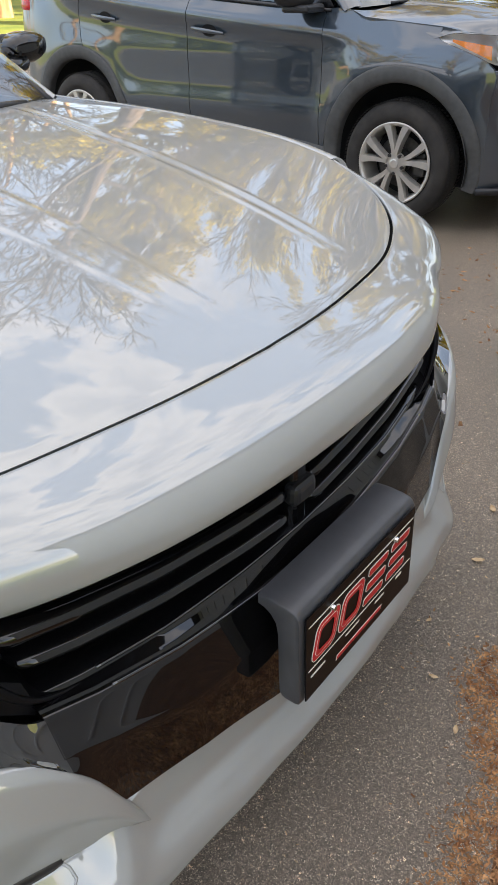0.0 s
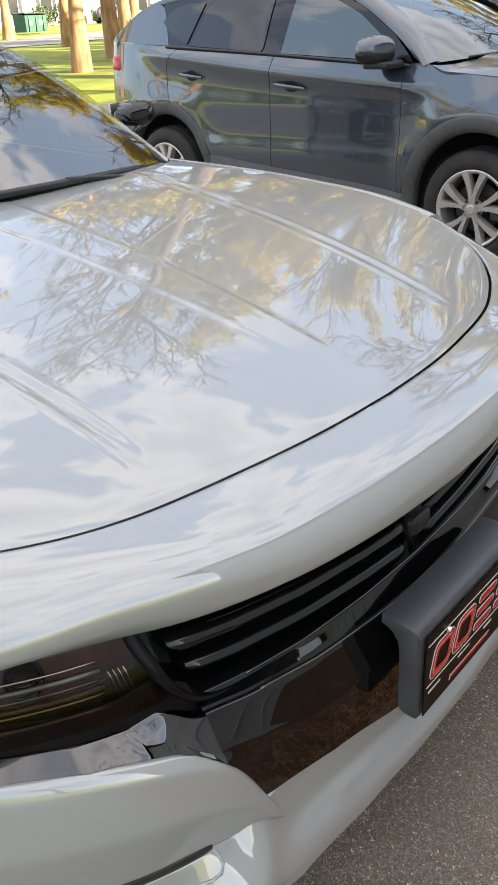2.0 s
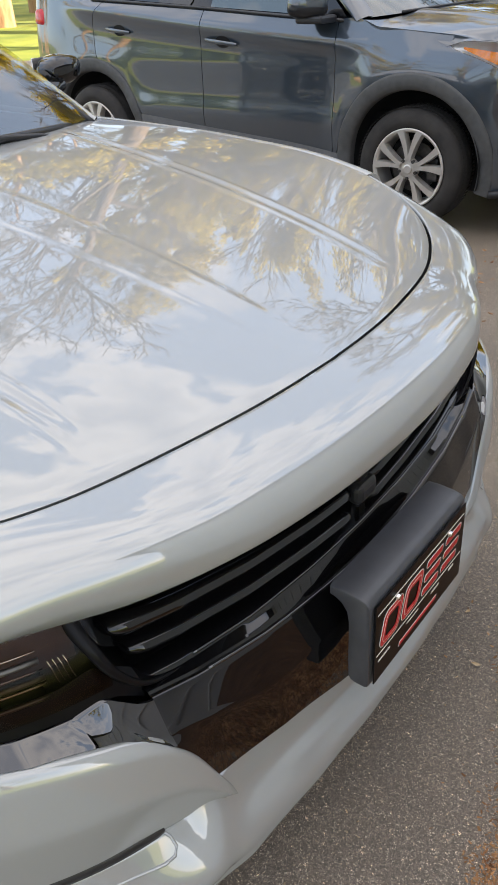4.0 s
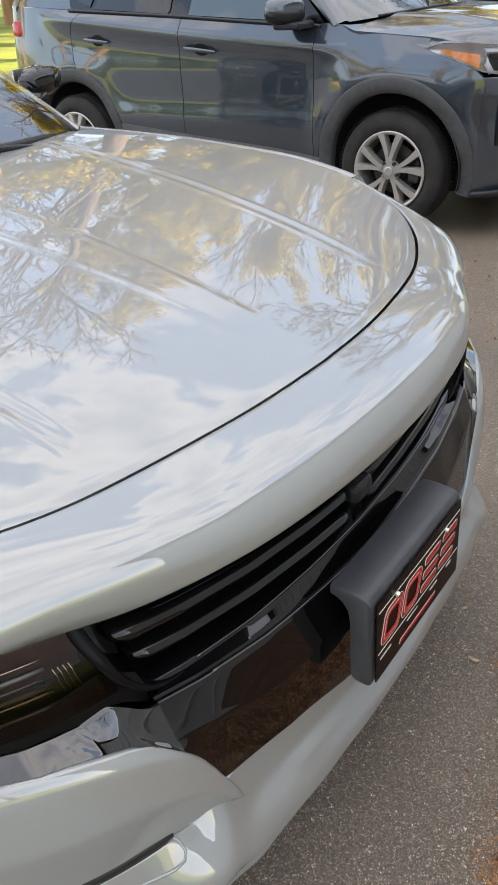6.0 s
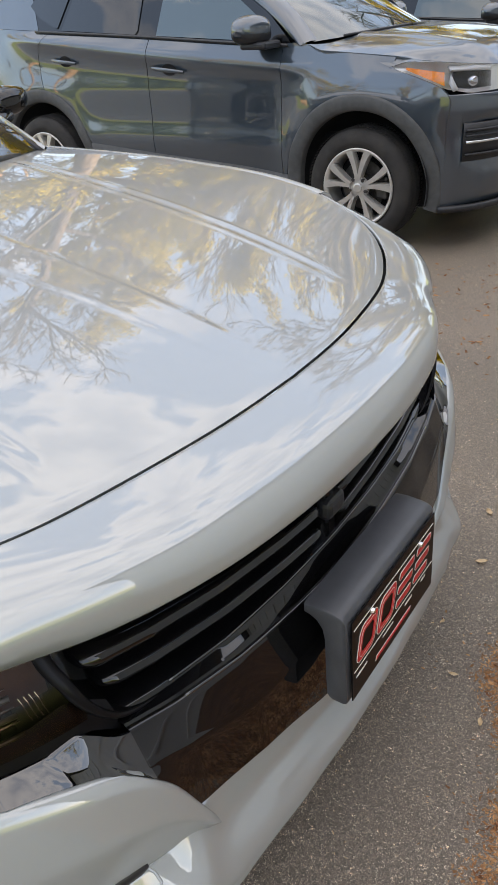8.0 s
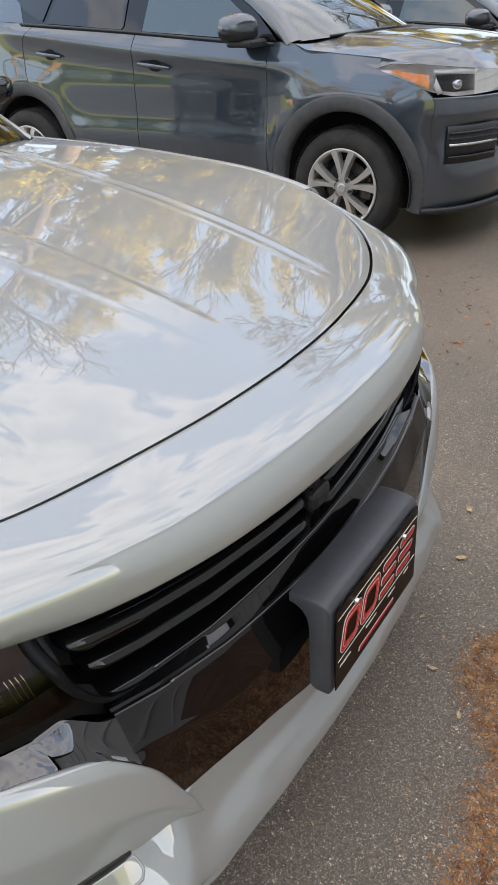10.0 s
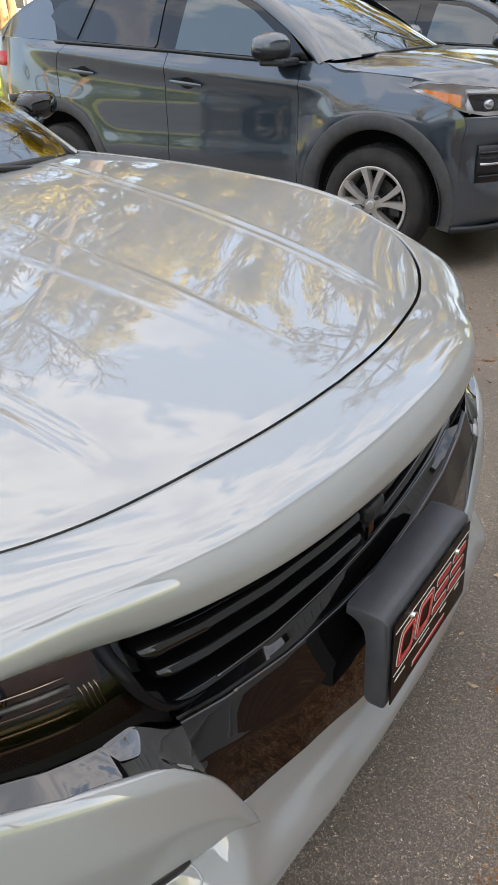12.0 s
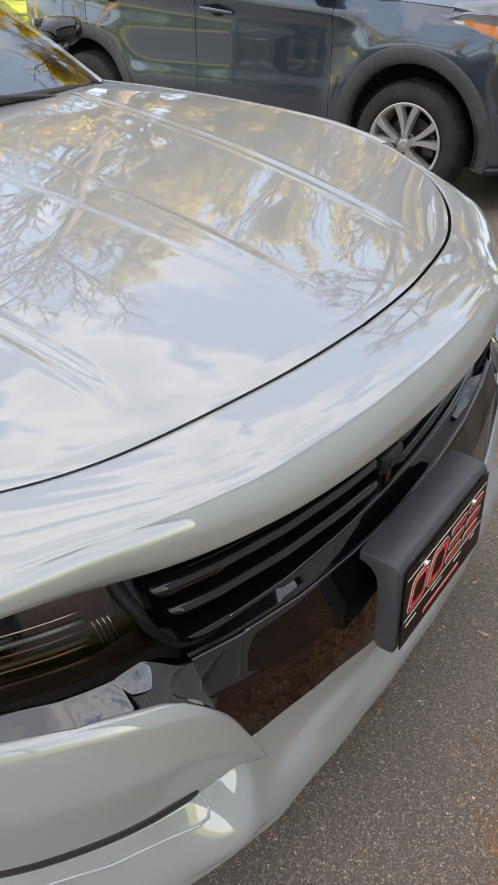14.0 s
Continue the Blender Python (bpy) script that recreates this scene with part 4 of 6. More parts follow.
def build_sedan():
    build_hood()
    build_nose()
    for s in (-1, 1):
        build_fender(s)
        build_headlamp(s)
    build_bumper()
    build_grille()
    build_plate()
    # doors, quarters
    for s in (-1, 1):
        for nm, xa, xb in (("front_door", 0.21, -0.90), ("rear_door", -0.91, -1.86), ("rear_quarter", -1.87, -3.24)):
            cols = []
            for x in np.linspace(xa, xb, 30):
                w, b = half_width(x), belt(x)
                low = arch_low(x, 0.27, SEDAN_WHEELS, 0.39)
                col = [(x, w - 0.055, b), (x, w - 0.04, b - 0.01)]
                for k in range(1, 17):
                    z = b - 0.01 + (low - b + 0.01) * k / 16
                    yy = w - 0.03 * max(0, (z - 0.80) / 0.2) - 0.03 * math.exp(-((z - 0.5) / 0.12) ** 2) - 0.04 * max(0, (0.4 - z) / 0.2)
                    col.append((x, yy, z))
                cols.append([W(p[0], s * p[1], p[2]) for p in col])
            ob = sheet(nm, cols if s > 0 else [c[::-1] for c in cols], PAINT, SEDAN, hem=(0, -s * 0.02, 0))
            if nm != "rear_quarter":
                hx = xb + 0.16
                part("door_handle", box(hx - 0.1, C + s * 0.935 - 0.02, 0.885, hx + 0.1, C + s * 0.935 + 0.025, 0.915, 0.01), PAINT, ob)
        # side glass and pillars
        rows = []
        for f in np.linspace(0, 1, 6):
            r = []
            for x0, x1 in zip(np.linspace(0.12, -2.35, 24), np.linspace(-0.42, -1.75, 24)):
                x = x0 + (x1 - x0) * f
                r.append(W(x, s * (half_width(x0) - 0.055 + (0.60 - half_width(x0) + 0.055) * f ** 1.3), belt(x0) + (1.405 - belt(x0)) * f))
            rows.append(r)
        sheet("side_glass", rows if s < 0 else rows[::-1], PRIVACY, SEDAN, "dark tinted side glass")
        pil = [(0.30, 0.765, 1.035), (0.14, 0.735, 1.13), (-0.06, 0.690, 1.24), (-0.26, 0.640, 1.34), (-0.45, 0.590, 1.412), (-0.9, 0.575, 1.455), (-1.5, 0.565, 1.440), (-1.9, 0.60, 1.36), (-2.4, 0.70, 1.13)]
        bm = bmesh.new()
        pts = [spline(pil, k / 40) for k in range(41)]
        rings = []
        for p in pts:
            rings.append([bm.verts.new(W(p[0] + dx, s * (p[1] + dv), p[2] + dz)) for dx, dv, dz in ((0.03, -0.035, 0.004), (0.012, -0.005, 0.014), (-0.01, 0.022, 0.0), (-0.03, 0.03, -0.022), (-0.02, -0.02, -0.03))])
        for a, b in zip(rings, rings[1:]):
            for i in range(5):
                bm.faces.new((a[i], a[(i + 1) % 5], b[(i + 1) % 5], b[i]))
        part("roof_pillar", bm, PAINT, SEDAN, smooth=True)
        # black seal beside the windshield
        part("pillar_seal", tube([W(p[0] + 0.036, s * (p[1] - 0.040), p[2] + 0.004) for p in pts[:18]], 0.008, 6), SATIN_BLACK, SEDAN, smooth=True)
        # mirror
        rows = []
        for f in (0, 0.01, 0.04, 0.1, 0.2, 0.35, 0.5, 0.65, 0.8, 0.9, 0.96, 0.99, 1):
            k = max(0.0, math.sin(math.pi * f)) ** 0.42
            ring = []
            for a in range(20):
                ang = 2 * math.pi * a / 20
                ca, sn = math.cos(ang), math.sin(ang)
                rr = 1 / (abs(ca) ** 3.2 + abs(sn) ** 3.2) ** (1 / 3.2)
                ring.append(W(-0.115 + rr * ca * 0.075 * k - 0.055 * f, s * (0.93 + 0.20 * f), 1.130 + rr * sn * 0.050 * k * (1 - 0.15 * f) + 0.012 * f))
            rows.append(ring)
        mir = sheet("side_mirror", rows if s > 0 else rows[::-1], GLOSS_BLACK, SEDAN, "gloss black door mirror", closed=True)
        part("mirror_glass", box(-0.178, C + s * 1.02 - 0.075, 1.085, -0.172, C + s * 1.02 + 0.07, 1.175, 0.0), CHROME, mir)
        part("mirror_stalk", tube([W(-0.06, s * 0.86, 1.04), W(-0.08, s * 0.93, 1.085), W(-0.09, s * 0.98, 1.10)], 0.028, 8), GLOSS_BLACK, mir, smooth=True)
        for wx in (0.80, -2.25):
            wheel(SEDAN, wx, C + s * 0.93, 0.345, 0.345, 0.245, 0.235, s)
        liner(SEDAN, 0.80, C + s * 0.93, 0.35, 0.40, -s)
        liner(SEDAN, -2.25, C + s * 0.93, 0.35, 0.40, -s)
    # windshield, roof, rear glass, boot
    rows = []
    for f in np.linspace(0, 1, 14):
        r = []
        for k in np.linspace(-1, 1, 31):
            bx, tx = 0.47 - 0.160 * k * k, -0.34 - 0.08 * k * k
            bz, tz = 1.062 - 0.014 * k * k, 1.432 - 0.012 * k * k
            w = 0.745 + (0.575 - 0.745) * f
            r.append(W(bx + (tx - bx) * f, w * k, bz + (tz - bz) * f + 0.055 * math.sin(math.pi * f)))
        rows.append(r)
    ws = sheet("windshield", rows, GLASS, SEDAN, "clear laminated windshield reflecting the trees")
    ws.visible_shadow = False
    cw = []
    for dx, dz in ((0.03, -0.030), (-0.012, -0.040), (-0.06, -0.010)):
        cw.append([W(0.47 - 0.185 * k * k + dx, 0.77 * k, 1.055 - 0.030 * k * k + dz) for k in np.linspace(-1, 1, 31)])
    sheet("cowl_panel", cw, SATIN_BLACK, SEDAN, "black cowl panel below the windshield")
    for v0, v1, fx in ((0.62, -0.02, 0.0), (-0.02, -0.62, 0.0)):
        pts = []
        for t in np.linspace(0, 1, 12):
            v = v0 + (v1 - v0) * t
            k = v / 0.745
            f = 0.004 + 0.016 * t
            pts.append(W(0.47 - 0.185 * k * k - 0.8 * f + 0.012, v, 1.062 - 0.03 * k * k + 0.37 * f + 0.055 * math.sin(math.pi * f) + 0.004))
        wp = part("wiper", tube(pts, 0.010, 6), SATIN_BLACK, SEDAN, smooth=True)
        part("wiper_arm", tube([pts[1] + Vector((0.05, 0, -0.03)), pts[3] + Vector((0.02, 0, -0.006)), pts[6] + Vector((0.0, 0, 0.006))], 0.008, 6), SATIN_BLACK, wp, smooth=True)
    roof = [[W(x, k * 0.59, 1.475 - 0.05 * k * k - 0.05 * ((x + 1.0) / 0.65) ** 2 * 0.9) for k in np.linspace(-1, 1, 21)] for x in np.linspace(-0.36, -1.62, 20)]
    sheet("roof", roof, PAINT, SEDAN, hem=(0, 0, -0.02))
    back = [[W(-1.60 - 0.95 * f, k * (0.575 + 0.14 * f), 1.425 - 0.02 * k * k - 0.325 * f + 0.04 * math.sin(math.pi * f)) for k in np.linspace(-1, 1, 21)] for f in np.linspace(0, 1, 10)]
    sheet("rear_window", back, PRIVACY, SEDAN, "dark tinted rear window")
    boot = [[W(-2.53 - 0.62 * f, k * (0.88 - 0.06 * f), 1.095 - 0.03 * k * k + 0.0 * f) for k in np.linspace(-1, 1, 21)] for f in np.linspace(0, 1, 8)]
    boot += [[W(-3.17 - d, k * 0.80, z) for k in np.linspace(-1, 1, 21)] for d, z in ((0.03, 1.04), (0.04, 0.95), (0.0, 0.90))]
    sheet("boot_lid", boot, PAINT, SEDAN, hem=(0, 0, -0.02))
    rb = [[W(-3.2 - 0.06 * math.sin(math.pi * (z - 0.3) / 0.65) + 0.10 * k ** 4, k * 0.86, z) for k in np.linspace(-1, 1, 21)] for z in np.linspace(0.92, 0.26, 10)]
    sheet("rear_bumper", rb, PAINT, SEDAN)
    for s in (-1, 1):
        part("tail_lamp", box(-3.275, C + s * 0.45 - 0.3, 0.82, -3.22, C + s * 0.45 + 0.3, 0.92, 0.015), RED_LENS, SEDAN, "red tail lamp")
    # cabin and underbody
    part("dashboard", box(-0.35, C - 0.68, 0.80, 0.30, C + 0.68, 1.02, 0.06), INTERIOR, SEDAN, "dark dashboard behind the windshield")
    for v in (-0.37, 0.37):
        part("front_seat", box(-1.15, C + v - 0.24, 0.45, -0.85, C + v + 0.24, 1.15, 0.08), INTERIOR, SEDAN)
    part("rear_seat", box(-2.1, C - 0.6, 0.45, -1.85, C + 0.6, 1.12, 0.08), INTERIOR, SEDAN)
    part("underbody", box(-3.1, C - 0.70, 0.20, 1.55, C + 0.70, 0.60, 0.02), CAVITY, SEDAN)
    part("engine_bay", box(0.35, C - 0.55, 0.6, 1.48, C + 0.55, 0.80, 0.02), CAVITY, SEDAN)


build_sedan()

# ---------------------------------------------------------------- the slate SUV
SUV = thing("suv", "dark slate metallic SUV with grey wheel-arch cladding, parked on the asphalt", "car", at=(-1.3, 0.925, 0))
SW = ((0.0, 0.345), (-2.67, 0.345))
SYM = 0.925


def plan_in(x):
    """How far the side of the SUV lies inside its widest line at x."""
    return soft(x, (-3.53, -3.46, -3.38, -3.2, -2.9, -2.6, -0.6, 0.1, 0.35, 0.52, 0.60), (0.36, 0.22, 0.12, 0.05, 0.015, 0.0, 0.0, 0.0, 0.018, 0.068, 0.12))


def suv_belt(x):
    return soft(x, (-3.4, -2.9, -2.45, -1.6, -0.86, -0.5, 0.0, 0.5), (1.30, 1.275, 1.252, 1.205, 1.155, 1.135, 1.11, 1.06))


def suv_crease(x):
    return soft(x, (-3.3, -2.74, -2.54, -1.94, -1.57, -1.22, -0.82, -0.37), (1.20, 1.18, 1.165, 1.10, 1.062, 1.03, 0.995, 0.965))


def side_y(x, z):
    b, c = suv_belt(x), suv_crease(x)
    fade = min(max((-0.30 - x) / 0.3, 0), 1) * min(max((x + 3.0) / 0.4, 0), 1)
    y = soft(z, (0.22, 0.34, 0.46, 0.56, 0.68, 0.86, c - 0.012, c + 0.012, b), (0.10, 0.060, 0.036, 0.022, 0.032, 0.030, 0.022, 0.012, 0.058))
    plain = soft(z, (0.22, 0.40, 0.65, 0.95, b), (0.09, 0.03, 0.005, 0.01, 0.06))
    flare = 0.0
    for wx, wz in SW:
        d = math.hypot(x - wx, z - wz)
        flare -= 0.011 * math.exp(-((d - 0.52) / 0.10) ** 2)
    return plan_in(x) + y * fade + plain * (1 - fade) + flare


def suv_panel(name, xl, xr, low, top, mat=DARK_PAINT, n=26, m=30, s=1, label=""):
    """A body-side panel between two upright edges xl(z), xr(z) and two long edges low(x), top(x)."""
    cols = []
    for i in range(n):
        f = i / (n - 1)
        col = []
        for j in range(m):
            g = j / (m - 1)
            x = 0.5 * (xl(0.8) + xr(0.8))
            for _ in range(3):
                z = low(x) + (top(x) - low(x)) * g
                x = xl(z) + (xr(z) - xl(z)) * f
            y = side_y(x, z)
            col.append((x, y if s > 0 else 2 * SYM - y, z))
        cols.append(col)
    return sheet(name, cols if s < 0 else [c[::-1] for c in cols], mat, SUV, label, hem=(0, s * 0.022, 0))


def arch_or(base, r=0.515):
    def f(x):
        z = base(x)
        for wx, wz in SW:
            if abs(x - wx) < r:
                z = max(z, wz + math.sqrt(r * r - (x - wx) ** 2))
        return z
    return f


def gap_front(z):
    return -0.535 + 0.02 * (z - 0.9)


def gap_mid(z):
    return -1.585 + 0.03 * max(0, z - 1.0) / 0.2


def gap_rear(z):
    return soft(z, (0.60, 0.70, 0.83, 0.97, 1.16, 1.26), (-2.50, -2.55, -2.585, -2.62, -2.59, -2.47))


def rocker(x):
    return lerp(x, (-3.4, -2.14, -1.58, -0.86, -0.53, 0.6), (0.56, 0.515, 0.47, 0.42, 0.385, 0.36))


def gh_y(x, z):
    """Side of the cabin above the belt line."""
    b = suv_belt(x)
    return plan_in(x) + 0.058 + 0.40 * (z - b) + 0.25 * max(0, z - b - 0.2) ** 1.6


def pane(name, outline, mat, off, s, label=""):
    """A flat-ish glass or frame piece on the cabin's side, from its outline in (x, z)."""
    pts = [(x, gh_y(x, z) - off, z) for x, z in outline]
    cx, cz = sum(p[0] for p in pts) / len(pts), sum(p[2] for p in pts) / len(pts)
    rings = []
    for f in (1.0, 0.985, 0.9, 0.7, 0.45, 0.2, 0.0):
        r = []
        for x, y, z in pts:
            xx, zz = cx + (x - cx) * f, cz + (z - cz) * f
            yy = gh_y(xx, zz) - off + 0.0
            r.append((xx, yy if s > 0 else 2 * SYM - yy, zz))
        rings.append(r)
    return sheet(name, rings if s > 0 else rings[::-1], mat, SUV, label, closed=True)


def dense(outline, n=48):
    c = outline + [outline[0]]
    return [tuple(p) for p in resample(c, n + 1, False)[:-1]]


def suv_hood(f, k):
    """A point of the hood: f from its rear edge to its front, k across from -1 to 1."""
    a = abs(k)
    bx = -0.05 - 0.31 * a ** 2.1
    fx = 0.80 - 0.56 * a ** 4
    x = bx + (fx - bx) * f
    edge = lerp(x, (-0.36, -0.28, 0.20, 0.3), (1.135, 1.102, 1.066, 1.05))
    mid = soft(x, (-0.05, 0.2, 0.45, 0.65, 0.80), (1.185, 1.172, 1.135, 1.085, 1.00))
    z = mid + (edge - mid) * a ** 3 + 0.012 * math.exp(-((a - 0.62) / 0.05) ** 2) * (1 - f * 0.5)
    roll = min(max((f - 0.72) / 0.28, 0), 1)
    return (x, SYM + k * 0.868, z - 0.085 * roll * roll * (1 - a ** 7))


def build_suv():
    for s in (1, -1):
        def yy(y):
            return y if s > 0 else 2 * SYM - y
        low = arch_or(rocker)
        fd = suv_panel("front_door", gap_mid, lambda z: gap_front(z) - 0.004, rocker, lambda x: suv_belt(x) - 0.012, s=s)
        rd = suv_panel("rear_door", gap_rear, lambda z: gap_mid(z) - 0.005, low, lambda x: suv_belt(x) - 0.012, s=s)
        suv_panel("rear_quarter", lambda z: -3.44 + 0.10 * max(0, z - 1.0), lambda z: gap_rear(z) - 0.005, low, lambda x: suv_belt(x) + 0.0, s=s)
        suv_panel("front_fender", gap_front, lambda z: soft(z, (0.5, 0.72, 0.866, 0.893, 0.955, 0.998, 1.06), (0.515, 0.515, 0.515, 0.490, 0.345, 0.212, 0.20)), low, lambda x: soft(x, (-0.55, -0.36, -0.30, -0.1, 0.2, 0.5), (1.140, 1.130, 1.098, 1.085, 1.060, 1.045)), n=40, m=34, s=s)
        # recessed sill cladding
        rows = []
        for z, o in ((0.0, 0.0), (0.012, -0.012), (0.5, -0.016), (0.9, -0.004), (1.0, 0.03)):
            r = []
            for x in np.linspace(-2.18, -0.46, 40):
                zt = rocker(x) + 0.004
                zz = zt + (0.235 - zt) * z
                r.append((x, yy(side_y(x, max(zz, 0.33)) + o + 0.006), zz))
            rows.append(r)
        sheet("sill_cladding", rows if s < 0 else rows[::-1], CLADDING, SUV, "grained grey sill cladding")
        # wheel-arch cladding
        for k, (wx, wz) in enumerate(SW):
            rows = []
            a0, a1 = (-14, 194) if k == 0 else (-10, 190)
            for r, o in ((0.535, 0.010), (0.532, -0.008), (0.52, -0.014), (0.47, -0.012), (0.445, -0.004), (0.438, 0.010), (0.436, 0.05)):
                row = []
                for ang in np.linspace(a0, a1, 60):
                    a = radians(ang)
                    rr = r * (1 - 0.05 * abs(math.cos(a)) ** 3)
                    x, z = wx + rr * math.cos(a), wz + rr * math.sin(a)
                    row.append((x, yy(min(side_y(x, max(z, 0.4)), plan_in(x) + 0.03) + o), z))
                rows.append(row)
            sheet("arch_cladding", rows if s > 0 else rows[::-1], CLADDING, SUV, "grained grey wheel-arch cladding")
            liner(SUV, wx, 0.0 if s > 0 else 2 * SYM, wz + 0.005, 0.438, s)
            wheel(SUV, wx, 0.0 if s > 0 else 2 * SYM, wz, 0.345, 0.229, 0.215, -s)
        # door handles, each over a flat black patch that stands for its shaded hollow
        for door, x0, x1, z0, z1 in ((fd, -1.53, -1.27, 1.018, 0.992), (rd, -2.47, -2.23, 1.072, 1.050)):
            pts = []
            for t in np.linspace(0, 1, 12):
                x, z = x0 + (x1 - x0) * t, z0 + (z1 - z0) * t
                bow = 0.030 * math.sin(math.pi * min(max(t, 0.04), 0.96)) ** 0.5
                pts.append((x, yy(side_y(x, z) - bow - 0.004), z))
            rows = []
            for i, p in enumerate(pts):
                e = 0.6 + 0.4 * math.sin(math.pi * i / 11) ** 0.5
                rows.append([(p[0], p[1] + s * 0.007 * math.cos(a) * 1.0, p[2] + 0.013 * e * math.sin(a)) for a in np.linspace(0, 2 * math.pi, 11)[:-1]])
            sheet("door_handle", rows, DARK_PAINT, door, closed=True)
            cx, cz = x0 + (x1 - x0) * 0.52, z0 + (z1 - z0) * 0.5
            rings = []
            for f, d in ((1.0, -0.0025), (0.9, -0.002), (0.6, -0.0012), (0.05, -0.001)):
                rings.append([(cx + 0.062 * f * math.cos(a), yy(side_y(cx + 0.062 * f * math.cos(a), cz + 0.036 * f * math.sin(a)) + d), cz + 0.036 * f * math.sin(a)) for a in np.linspace(0, 2 * math.pi, 25)[:-1]])
            sheet("handle_shade_patch", rings if s < 0 else rings[::-1], CAVITY, door, closed=True)
        # cabin side: frame, glass, rails
        frame_out = dense([(-3.02, 1.285), (-2.45, 1.245), (-1.6, 1.200), (-0.86, 1.150), (-0.47, 1.135), (-0.66, 1.30), (-0.92, 1.45), (-1.18, 1.555), (-1.7, 1.592), (-2.3, 1.585), (-2.75, 1.53)], 90)
        pane("window_frame", frame_out, GLOSS_BLACK, 0.0, s, "black window surround")
        pane("front_window", dense([(-1.50, 1.205), (-0.88, 1.168), (-0.66, 1.165), (-0.70, 1.265), (-0.93, 1.415), (-1.16, 1.51), (-1.46, 1.55)]), PANE_LIGHT, 0.007, s, "front door glass reflecting the sky")
        pane("rear_window_side", dense([(-2.36, 1.258), (-1.66, 1.215), (-1.64, 1.555), (-2.15, 1.552), (-2.25, 1.50)]), PANE, 0.007, s, "dark tinted rear door glass")
        pane("quarter_window", dense([(-2.70, 1.42), (-2.60, 1.345), (-2.44, 1.280), (-2.40, 1.272), (-2.28, 1.53), (-2.45, 1.535), (-2.62, 1.495)]), PANE, 0.007, s, "dark tinted quarter glass")
        part("belt_moulding", tube([(x, yy(side_y(x, suv_belt(x) - 0.01) - 0.004), suv_belt(x) - 0.004) for x in np.linspace(-2.62, -0.50, 40)], 0.010, 6), SATIN_BLACK, SUV, smooth=True)
        rail = [(-0.40, 1.130), (-0.62, 1.315), (-0.90, 1.475), (-1.20, 1.590), (-1.7, 1.628), (-2.3, 1.618), (-2.8, 1.56), (-3.12, 1.44), (-3.25, 1.30)]
        rows = []
        for i, (x, z) in enumerate(spline(rail, k / 50) for k in range(51)):
            y = gh_y(x, min(z, 1.60))
            low = min(1.0, 0.05 + i / 9)
            rows.append([(x + dx, yy(y + dy), z + dz * (low if dz < 0 else 1)) for dx, dy, dz in ((-0.02, -0.006, -0.045), (-0.005, -0.012, -0.015), (0.01, 0.01, 0.010), (0.03, 0.05, 0.020), (0.05, 0.10, 0.018))])
        sheet("roof_pillar", rows if s < 0 else [r[::-1] for r in rows], DARK_PAINT, SUV)
        # rear pillar panel
        rows = []
        for f in np.linspace(0, 1, 8):
            r = []
            for p, q in zip(resample([(-2.60, 1.262), (-2.80, 1.272), (-3.05, 1.285), (-3.36, 1.30)], 16), resample([(-2.66, 1.40), (-2.72, 1.51), (-2.86, 1.545), (-3.14, 1.43)], 16)):
                x, z = p + (q - p) * f
                r.append((x, yy(gh_y(x, z) - 0.002), z))
            rows.append(r)
        sheet("rear_pillar", rows if s > 0 else rows[::-1], DARK_PAINT, SUV)
        # mirror
        rows = []
        for f in (0, 0.01, 0.04, 0.1, 0.2, 0.35, 0.5, 0.65, 0.8, 0.9, 0.96, 0.99, 1):
            k = max(0.0, math.sin(math.pi * f)) ** 0.45
            ring = []
            for a in np.linspace(0, 2 * math.pi, 23)[:-1]:
                ca, sn = math.cos(a), math.sin(a)
                rr = 1 / (abs(ca) ** 2.8 + abs(sn) ** 2.8) ** (1 / 2.8)
                ring.append((-0.62 + rr * ca * 0.098 * k - 0.07 * f, yy(0.005 - 0.215 * f), 1.225 + rr * sn * 0.080 * k))
            rows.append(ring)
        mir = sheet("side_mirror", rows if s < 0 else rows[::-1], DARK_PAINT, SUV, "slate door mirror with a dark base", closed=True)
        rows = []
        for f in (0.02, 0.1, 0.2, 0.35, 0.5, 0.65, 0.8, 0.9, 0.98):
            k = max(0.0, math.sin(math.pi * f)) ** 0.45 * 1.02
            rows.append([(-0.62 + (abs(math.cos(a)) ** 0.7) * math.copysign(1, math.cos(a)) * 0.098 * k - 0.07 * f, yy(0.005 - 0.215 * f), 1.208 - (abs(math.sin(a)) ** 0.7) * 0.063 * k) for a in np.linspace(0, math.pi, 13)])
        sheet("mirror_lower_shell", rows, SATIN_BLACK, mir, "black lower mirror shell")
        part("mirror_base", box(-0.715, min(yy(0.04), yy(-0.15)), 1.122, -0.535, max(yy(0.04), yy(-0.15)), 1.165, 0.015), SATIN_BLACK, mir)
        part("mirror_glass", box(-0.742, min(yy(-0.04), yy(-0.17)), 1.175, -0.736, max(yy(-0.04), yy(-0.17)), 1.27, 0.0), CHROME, mir)
        # headlamp
        def nose(u, zz):
            """u along the front corner: 0 at the lamp's tip on the wing, 1 near the grille."""
            q = spline([(0.185, 0.010), (0.325, 0.022), (0.46, 0.052), (0.575, 0.115), (0.665, 0.215), (0.730, 0.34), (0.775, 0.50)], u)
            return (q[0] - 0.10 * (zz - 0.9), yy(q[1] + 0.012 + 0.10 * max(0, zz - 0.95)), zz)
        top = [(0.0, 1.008), (0.12, 1.036), (0.35, 1.030), (0.65, 1.008), (1.0, 0.985)]
        bot = [(0.0, 0.996), (0.18, 0.955), (0.38, 0.893), (0.55, 0.868), (1.0, 0.880)]
        rows, back = [], []
